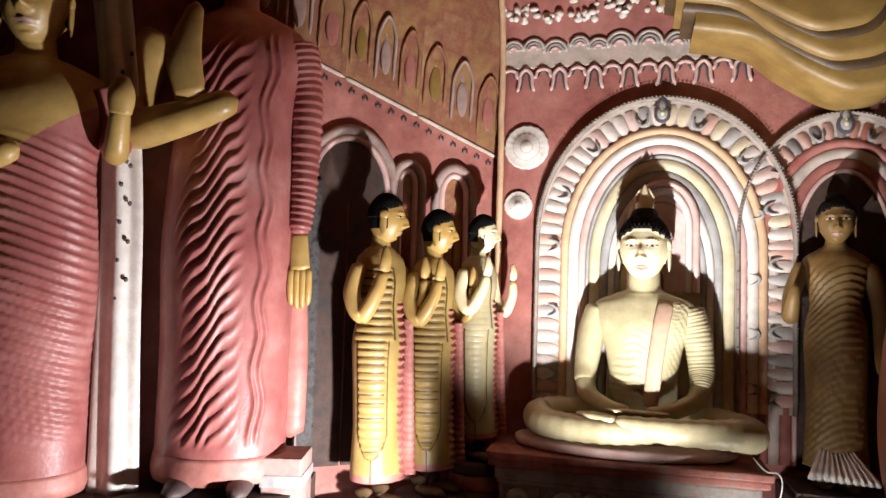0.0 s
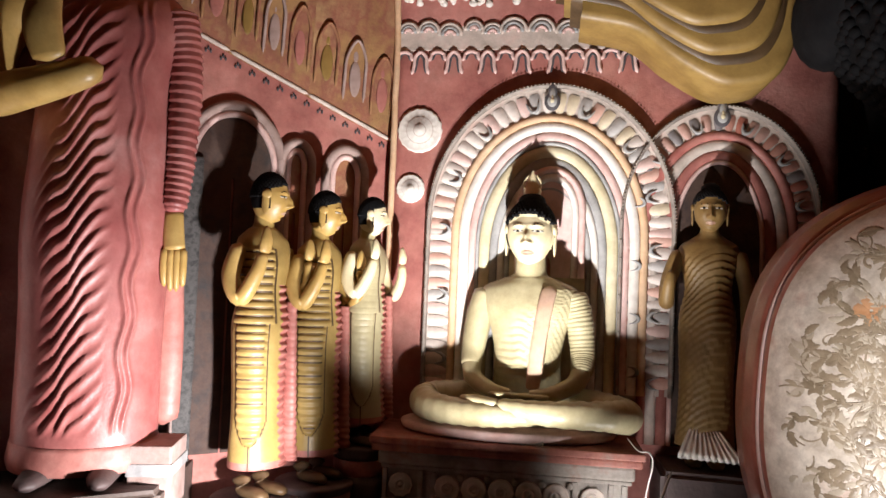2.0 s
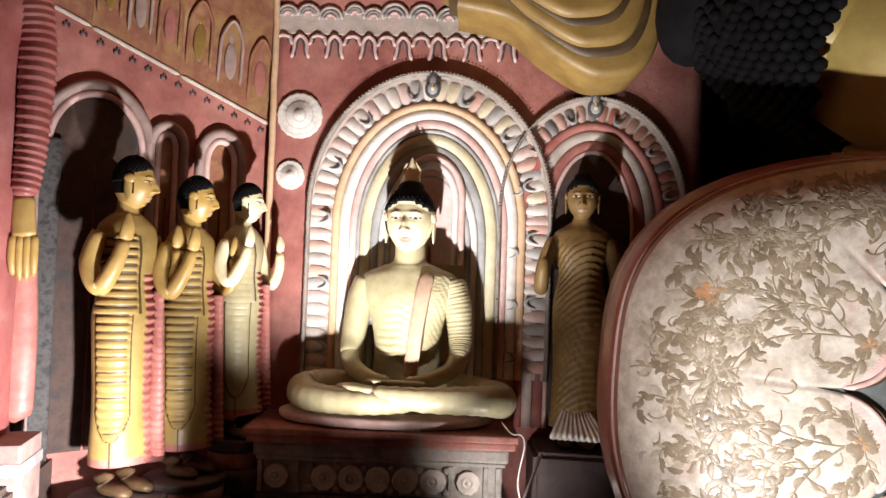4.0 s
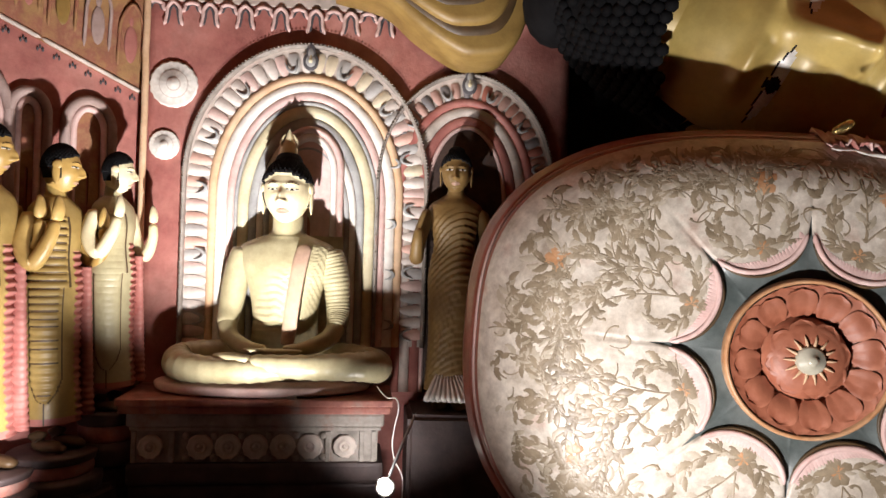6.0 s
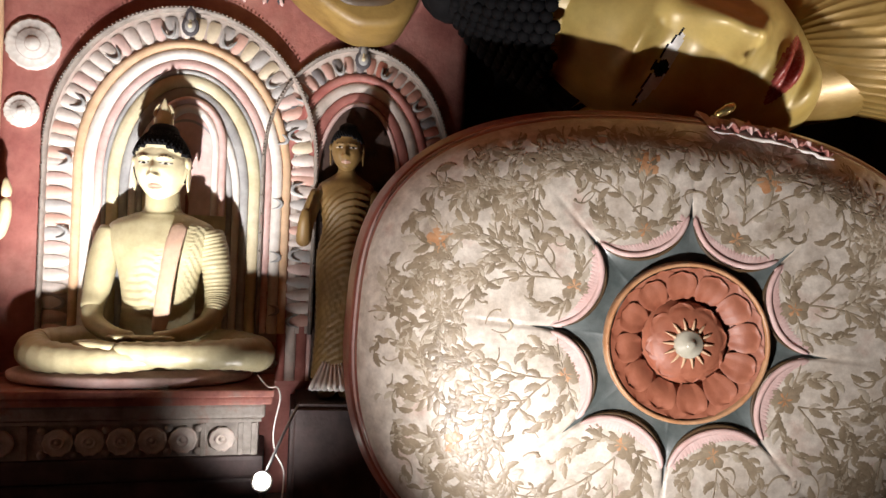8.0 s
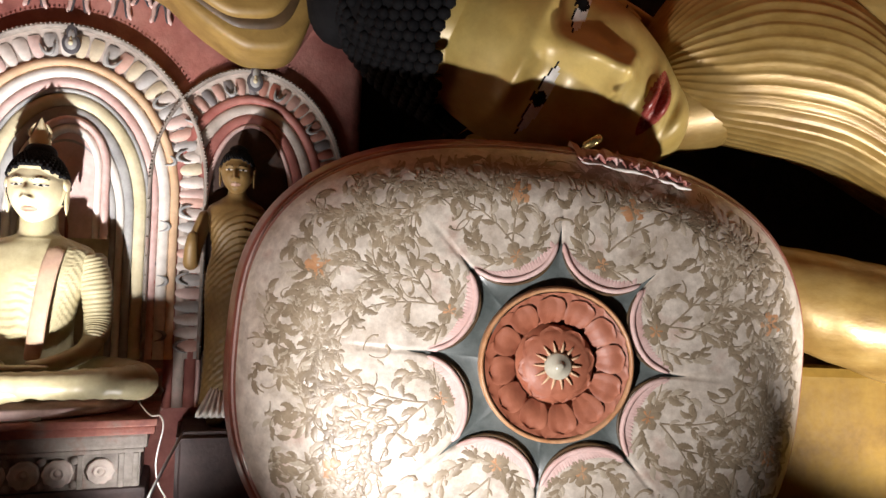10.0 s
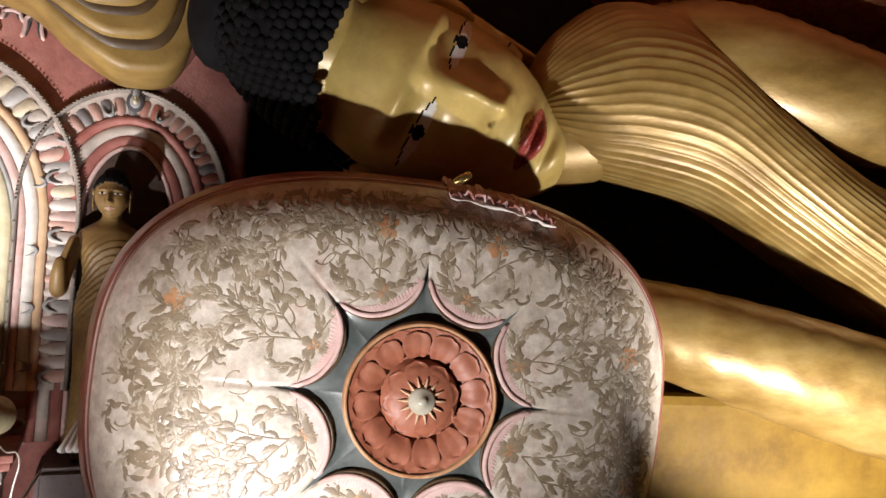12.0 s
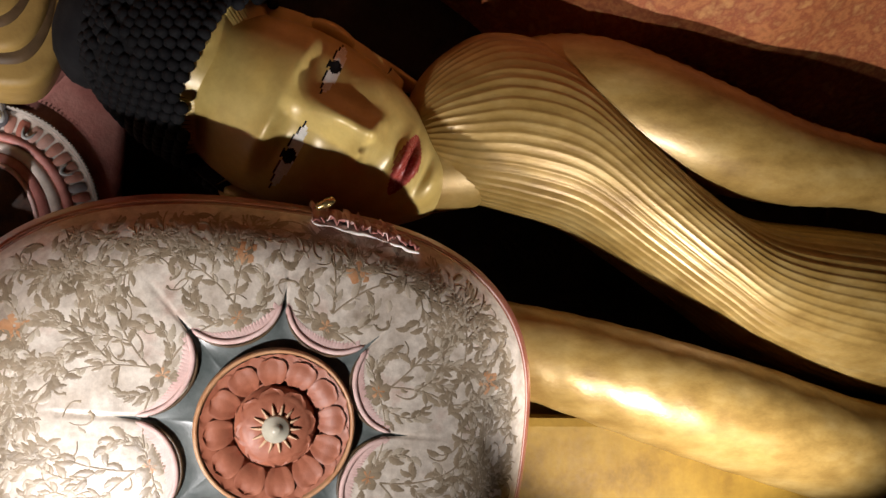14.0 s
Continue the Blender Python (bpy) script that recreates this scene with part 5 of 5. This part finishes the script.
def rosette():
    ob = thing("rosette", CUSHION @ Vector((-0.005, 0, 0.775)), "copper red carved lotus rosette in the cushion's middle", "rosette")
    centre = (-0.005, 1.055)

    def at(r, a, y):
        return tuple(CUSHION @ Vector((centre[0] + r * math.cos(a), y, centre[1] + r * math.sin(a))))

    n = 160

    def turned(name, prof, mat, wave=None, label=""):
        verts, faces = [], []
        for k, (r, y) in enumerate(prof):
            for i in range(n):
                a = 2 * math.pi * i / n
                verts.append(at(r, a, y - (wave(a, k) if wave else 0)))
        for k in range(len(prof) - 1):
            faces += [(k * n + i, k * n + (i + 1) % n, (k + 1) * n + (i + 1) % n, (k + 1) * n + i) for i in range(n)]
        return tagged(mesh_object(name, verts, faces, mat, None, True, ob), label)

    turned("rim", [(0.281, 0.04), (0.280, 0.0), (0.276, -0.014), (0.270, -0.018), (0.263, -0.012), (0.258, 0.02)], FLOWER, None, "ochre rim")
    turned("bowl", [(0.258, -0.008), (0.2, 0.02), (0.15, 0.05), (0.146, 0.048), (0.135, 0.012), (0.11, -0.008), (0.06, -0.016), (0.0, -0.018)], COPPER)

    def leaf(a0, r0, r1, w, y, lift, name, mat):
        verts, faces = [], []
        nu, nv = 9, 12
        for j in range(nv + 1):
            t = j / nv
            half = w * math.sin(math.pi * min(0.12 + 0.62 * t, 1) ) ** 0.7 * (1.0 if t < 0.8 else math.sqrt(max(1 - ((t - 0.8) / 0.2) ** 2, 0.002)))
            for i in range(nu):
                x = 2 * i / (nu - 1) - 1
                a = a0 + half * x / max(r0 + (r1 - r0) * t, 0.03)
                bulge = lift * (math.sin(math.pi * min(t * 1.0 + 0.1, 1)) * (1 - 0.45 * x * x) + 0.35 * (abs(x) > 0.7))
                verts.append(at(r0 + (r1 - r0) * t, a, y[0] + (y[1] - y[0]) * t - bulge))
        for j in range(nv):
            faces += [(j * nu + i, j * nu + i + 1, (j + 1) * nu + i + 1, (j + 1) * nu + i) for i in range(nu - 1)]
        mesh_object(name, verts, faces, mat, None, True, ob)

    for k in range(12):
        leaf(2 * math.pi * (k + 0.75) / 12, 0.16, 0.262, 0.046, (0.040, -0.010), 0.008, "back_petal", COPPER)
    for k in range(12):
        leaf(2 * math.pi * (k + 0.25) / 12, 0.148, 0.246, 0.052, (0.036, -0.008), 0.016, "petal", COPPER)
    for k in range(8):
        leaf(2 * math.pi * (k + 0.25) / 8, 0.05, 0.140, 0.046, (-0.016, 0.010), 0.010, "inner_petal", COPPER)
    for k in range(14):
        a = 2 * math.pi * k / 14
        Sculpt().tube([at(0.04, a, -0.02), at(0.062, a, -0.026), at(0.088, a, -0.018)], (0.007, 0.005, 0.002), 6, 8).made("stamen", [ORANGE], ob)
    turned("boss", [(0.050, -0.01), (0.049, -0.03), (0.042, -0.04), (0.02, -0.044), (0.016, -0.052), (0.008, -0.056), (0.0, -0.056)], PEARL, None, "pale grey boss")


rosette()


def vines():
    """Painted scrollwork in low relief over the petals."""
    rng = random.Random(11)
    verts, faces, idx = [], [], []

    def ribbon(pts, widths, mat):
        o = len(verts)
        for i, (x, z) in enumerate(pts):
            q, p = pts[min(i + 1, len(pts) - 1)], pts[max(i - 1, 0)]
            t = np.array([q[0] - p[0], q[1] - p[1]])
            t = t / (np.linalg.norm(t) + 1e-9)
            for k, lift in ((-1, -0.001), (0, 0.0022), (1, -0.001)):
                xx, zz = x - t[1] * widths[i] * k, z + t[0] * widths[i] * k
                verts.append(tuple(face_point(math.atan2(zz, xx), math.hypot(xx, zz), lift + 0.0005)))
        for i in range(len(pts) - 1):
            for k in (0, 1):
                a = o + 3 * i + k
                faces.append((a, a + 1, a + 4, a + 3))
                idx.append(mat)

    def curl(x, z, heading, length, turn, width, mat=0, leafy=True):
        pts, n = [], 22
        for i in range(n):
            pts.append((x, z))
            x, z = x + math.cos(heading) * length / n, z + math.sin(heading) * length / n
            heading += turn / n * (0.35 + 2.6 * (i / n) ** 2)
        ws = [width * (0.45 + 0.9 * (i / n) ** 2) if leafy else width for i in range(n)]
        ws[-2:] = [width * 1.9, width * 0.4] if leafy else [width, width * 0.5]
        if not inside(pts):
            return None
        ribbon(pts, ws, mat)
        return pts

    def inside(pts):
        for x, z in pts:
            a, r = math.atan2(z, x), math.hypot(x, z)
            if r > 0.965 * edge_radius(a) or r < lobe_inner(a) + 0.035:
                return False
        return True

    def blossom(x, z, r, mat):
        if not inside([(x + r, z), (x - r, z), (x, z + r), (x, z - r)]):
            return
        for k in range(6):
            a = k * math.pi / 3 + rng.random()
            pts = [(x + r * t * math.cos(a), z + r * t * math.sin(a)) for t in (0.1, 0.4, 0.75, 1.0)]
            ribbon(pts, [r * 0.2, r * 0.36, r * 0.42, r * 0.12], mat)

    def leaf(x, z, heading, size, bend, mat):
        """A serrated comma leaf: broad in the middle, hooked at its tip."""
        pts, ws, n = [], [], 12
        for i in range(n):
            t = i / (n - 1)
            pts.append((x, z))
            ws.append(size * (0.05 + 0.21 * math.sin(math.pi * t ** 0.75) * (0.7 + 0.3 * (i % 2))))
            x, z = x + math.cos(heading) * size / n, z + math.sin(heading) * size / n
            heading += bend / n * (0.3 + 2.2 * t * t)
        if inside(pts):
            ribbon(pts, ws, mat)

    def scroll(x, z, heading, length, turn, level):
        """A stem that winds up into a spiral, with leaves on both sides and side scrolls."""
        pts, n = [], 40
        for i in range(n):
            pts.append((x, z))
            x, z = x + math.cos(heading) * length / n, z + math.sin(heading) * length / n
            heading += turn / n * (0.25 + 2.6 * (i / n) ** 2)
        keep = next((i for i, p in enumerate(pts) if not inside([p])), n)
        if keep < 8:
            return
        pts = pts[:keep]
        ribbon(pts, [0.0042 - 0.0014 * i / n for i in range(keep)], 0)
        for i in range(3, keep - 2, 4):
            p, q = pts[i], pts[i + 1]
            h = math.atan2(q[1] - p[1], q[0] - p[0])
            sd = 1 if (i // 4) % 2 else -1
            leaf(p[0], p[1], h + sd * rng.uniform(0.5, 1.0), rng.uniform(0.035, 0.075), -sd * rng.uniform(0.6, 2.4), rng.choice((0, 0, 3)))
            if rng.random() < 0.45:
                leaf(p[0], p[1], h - sd * rng.uniform(0.5, 1.0), rng.uniform(0.025, 0.045), sd * rng.uniform(0.6, 2.0), rng.choice((0, 3, 3)))
        p, q = pts[-1], pts[-2]
        leaf(p[0], p[1], math.atan2(p[1] - q[1], p[0] - q[0]), 0.06, turn * 0.4, 0)
        if level < 2:
            for i in range(8, keep - 6, 11):
                p, q = pts[i], pts[i + 1]
                h = math.atan2(q[1] - p[1], q[0] - p[0])
                scroll(p[0], p[1], h - math.copysign(0.7, turn), length * rng.uniform(0.5, 0.7), -turn * rng.uniform(0.8, 1.2), level + 1)

    for lobe_k in range(8):
        c = radians(22.5 + 45 * lobe_k)
        r = lobe_inner(c) + 0.095
        blossom(r * math.cos(c), r * math.sin(c), 0.052, 0)
        blossom(r * math.cos(c), r * math.sin(c), 0.026, 1)
        for side in (-1, 1):
            x, z = (r + 0.05) * math.cos(c), (r + 0.05) * math.sin(c)
            scroll(x, z, c + side * 0.35, rng.uniform(0.50, 0.62), side * rng.uniform(2.6, 3.6), 0)
            far = (lobe_inner(c) + edge_radius(c)) * 0.56
            scroll(far * math.cos(c), far * math.sin(c), c + side * 1.1, 0.42, side * rng.uniform(2.4, 3.4), 1)
            scroll(r * math.cos(c), r * math.sin(c), c + side * 1.5, 0.30, side * rng.uniform(1.6, 2.4), 1)
        for _ in range(18):
            a = c + radians(rng.uniform(-22, 22))
            q = lobe_inner(a) + (edge_radius(a) - lobe_inner(a)) * math.sqrt(rng.random())
            leaf(q * math.cos(a), q * math.sin(a), rng.uniform(0, 6.3), rng.uniform(0.03, 0.065), rng.choice((-1, 1)) * rng.uniform(0.8, 3.0), rng.choice((0, 3, 3)))
        for _ in range(26):
            a = c + radians(rng.uniform(-22, 22))
            q = lobe_inner(a) + (edge_radius(a) - lobe_inner(a)) * math.sqrt(rng.random())
            curl(q * math.cos(a), q * math.sin(a), rng.uniform(0, 6.3), rng.uniform(0.06, 0.12), rng.choice((-1, 1)) * rng.uniform(1.6, 4.0), rng.uniform(0.004, 0.007))
        a = c + radians(rng.uniform(-9, 9))
        q = lobe_inner(a) + (edge_radius(a) - lobe_inner(a)) * rng.uniform(0.55, 0.8)
        blossom(q * math.cos(a), q * math.sin(a), rng.uniform(0.04, 0.052), 1)
        # small leaf tips along the petal's pink edge
        for k in range(-11, 12):
            a = c + radians(1.75 * k)
            q = lobe_inner(a) + 0.024
            pts = [((q + 0.034 * t) * math.cos(a + 0.03 * t), (q + 0.034 * t) * math.sin(a + 0.03 * t)) for t in (0, 0.35, 0.7, 1)]
            ribbon(pts, [0.015, 0.014, 0.009, 0.001], 2)
    ob = mesh_object("vine_ornament", verts, faces, [VINE, FLOWER, PINK, LEAF], idx, True, great_cushion)
    tagged(ob, "brown painted vine scrolls with orange flowers", kind="stuff")


vines()


def fringe():
    """Torn cloth edge and a brass bit on the cushion, under the cheek."""
    ob = thing("torn_cloth", reclining(0.3, -0.2, 1.75), "torn pink and white cloth edge lying on the cushion", "cloth")
    rng = random.Random(8)
    verts, faces = [], []
    n = 48
    for i in range(n + 1):
        t = i / n
        u = 0.08 + 0.42 * t
        z = 1.805 - 0.05 * t - 0.04 * t * t
        for k in range(4):
            verts.append(tuple(reclining(u + rng.uniform(-0.006, 0.006), -0.10 - 0.07 * k + rng.uniform(-0.012, 0.012), z + 0.015 + 0.024 * k + rng.uniform(-0.02, 0.02))))
    faces = [(i * 4 + k, i * 4 + k + 1, (i + 1) * 4 + k + 1, (i + 1) * 4 + k) for i in range(n) for k in range(3)]
    cloth = mesh_object("cloth", verts, faces, [PINK, HEM_RED], [rng.choice((0, 1, 1)) for _ in faces], True, ob)
    mod = cloth.modifiers.new("thickness", "SOLIDIFY")
    mod.thickness = 0.006
    pts = [tuple(reclining(0.08 + 0.42 * t, -0.09 + rng.uniform(-0.01, 0.01), 1.80 - 0.05 * t - 0.04 * t * t + rng.uniform(-0.004, 0.004))) for t in np.linspace(0, 1, 18)]
    Sculpt().tube(pts, [rng.uniform(0.001, 0.008) for _ in pts], 8, 80).made("pale_edge", [WHITE], ob)
    Sculpt().tube([tuple(reclining(0.09, -0.12, 1.86)), tuple(reclining(0.13, -0.11, 1.88)), tuple(reclining(0.16, -0.12, 1.90))], (0.012, 0.018, 0.012), 10, 14).made("brass_bit", [BRASS], ob)


fringe()


# ---- the reclining statue ----
def reclining_statue():
    """Laid out along u; local axes: x along the body, y away from the viewer, z up."""
    sc = Sculpt()
    # robe: ovals across the body with ridges that run along it
    rows = spline([(0.58, 2.36, 0.10, 0.16), (0.66, 2.40, 0.24, 0.27), (0.82, 2.44, 0.37, 0.36), (1.06, 2.48, 0.46, 0.41), (1.4, 2.42, 0.48, 0.43), (1.8, 2.16, 0.42, 0.42), (2.2, 1.90, 0.38, 0.42), (2.6, 1.70, 0.40, 0.43), (3.3, 1.60, 0.48, 0.46), (4.5, 1.55, 0.48, 0.46), (5.8, 1.45, 0.42, 0.42)], 150)
    nu = 420
    a = np.linspace(0, 2 * np.pi, nu, endpoint=False)
    u, zc, rz, ry = (rows[:, i : i + 1] for i in range(4))
    saw = (a / (2 * np.pi) * 54) % 1.0
    ridge = 0.0045 * np.exp(-(((saw - 0.5) / np.where(saw < 0.5, 0.30, 0.10)) ** 2))[None] * np.clip((u - 0.5) * 6, 0, 1)
    tilt = -0.10 * np.sin(a)[None]
    p = np.stack([u + tilt * (rz / 0.5) + 0 * a, 0.90 - (ry + ridge) * np.cos(a), zc + (rz + ridge) * np.sin(a)], -1)
    sc.grid(p, 0)
    # near arm on top of the body
    sc.tube([(0.98, 1.02, 2.55), (1.3, 0.92, 2.64), (1.62, 0.82, 2.66), (2.15, 0.74, 2.52), (2.7, 0.70, 2.41), (3.3, 0.68, 2.37), (4.2, 0.7, 2.24)], (0.27, 0.34, 0.32, 0.30, 0.245, 0.19, 0.14), 40, 80, 0, 1.0, lambda a, q: 0.004 * np.sin(q * 300) * np.clip(np.sin(a * 2), 0, 1))
    # arm under the cushion
    sc.tube([(0.2, 0.75, 1.55), (0.6, 0.62, 1.44), (0.95, 0.58, 1.36), (1.3, 0.57, 1.28), (1.8, 0.58, 1.16), (2.4, 0.62, 1.0), (3.2, 0.7, 0.80), (4.0, 0.8, 0.7)], (0.16, 0.18, 0.20, 0.23, 0.265, 0.29, 0.30, 0.3), 64, 110, 1, 1.0, lambda a, q: 0.004 * np.sin(a * 5 + q * 40) * np.sin(q * 63 + a * 2))
    # neck
    sc.tube([(0.35, 1.0, 2.2), (0.65, 0.95, 2.22), (0.95, 0.92, 2.3)], (0.27, 0.25, 0.27), 32, 20, 1)
    start = len(sc.v)
    sc.head((0, 0, 0), 1.485, 2, 3, 4, 5, 340, 280, 1.12, line=0.33, curls=(30, 56, 0.021), brows=False, swell=0.34, wide=0.30, deep=0.38, low=0.545, jaw=(0.30, 2.4), eye=0.095, lid=0.018, nose=0.8, lash=0.0026)
    turn = Matrix(((0.384, -0.057, -0.919, 0.069), (-0.072, 0.993, -0.092, 0.955), (0.918, 0.101, 0.377, 2.364), (0, 0, 0, 1)))
    sc.laid(turn, start)
    sc.laid(bed_frame)
    return tagged(sc.made("reclining_statue", [GOLD, GOLD, FACE_GOLD, HAIR, LIPS, EYE_WHITE]), "huge gilded reclining statue with pleated robe, head on a cushion", "statue")


reclining_statue()


def bed():
    ob = thing("bed", bed_frame @ Vector((2.6, 1.0, 0)), "long ochre painted plaster bed under the reclining statue", "bed", kind="structure")
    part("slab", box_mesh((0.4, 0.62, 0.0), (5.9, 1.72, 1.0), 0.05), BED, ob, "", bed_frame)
    part("kerb", box_mesh((1.2, 0.45, 0.0), (5.9, 0.62, 0.28), 0.02), PLINTH_DARK, ob, "dark kerb", bed_frame)
    part("rest", box_mesh((-1.1, 0.45, 0.0), (0.4, 1.7, 0.36), 0.03), PLINTH_DARK, ob, "dark rest under the cushion", bed_frame)


bed()


# ---- floodlights on the floor ----
def floodlight(place, aim, label, arm=True):
    """A small metal lamp head on a bent rod with a foot plate."""
    ob = thing("floodlight", (place[0], place[1], 0), label, "floodlight", "floor lamps")
    x, y, z = place
    Sculpt().tube([(x, y, 0.01), (x, y, z * 0.5), (x, y, z)], (0.010, 0.009, 0.009), 10, 12).made("rod", [METAL], ob)
    Sculpt().loft([(0.0, x, y, 0.07, 0.07), (0.012, x, y, 0.07, 0.07), (0.018, x, y, 0.02, 0.02)], 24, 8).made("foot", [METAL], ob)
    m = look(place, aim)
    n, verts, faces = 24, [], []
    for r, d in ((0.012, 0.09), (0.03, 0.08), (0.042, 0.03), (0.046, -0.005), (0.040, -0.005), (0.036, 0.02)):
        verts += [tuple(m @ Vector((r * math.cos(2 * math.pi * i / n), r * math.sin(2 * math.pi * i / n), d))) for i in range(n)]
    for k in range(5):
        faces += [(k * n + i, k * n + (i + 1) % n, (k + 1) * n + (i + 1) % n, (k + 1) * n + i) for i in range(n)]
    mesh_object("shade", verts, faces, METAL, None, True, ob)
    return ob, m


fl, fm = floodlight((1.42, 2.92, 0.30), (0.75, 1.2, 1.5), "small bright metal floodlight on a rod by the altar")
verts = [tuple(fm @ Vector((0.033 * math.cos(2 * math.pi * i / 20), 0.033 * math.sin(2 * math.pi * i / 20), 0.004))) for i in range(20)]
mesh_object("lens", verts + [tuple(fm @ Vector((0, 0, -0.012)))], [(i, (i + 1) % 20, 20) for i in range(20)], LENS, None, False, fl)
Sculpt().tube([(1.43, 2.94, 0.31), (1.54, 3.05, 0.46), (1.64, 3.15, 0.58)], (0.007, 0.007, 0.006), 8, 12).made("stay", [METAL], fl)
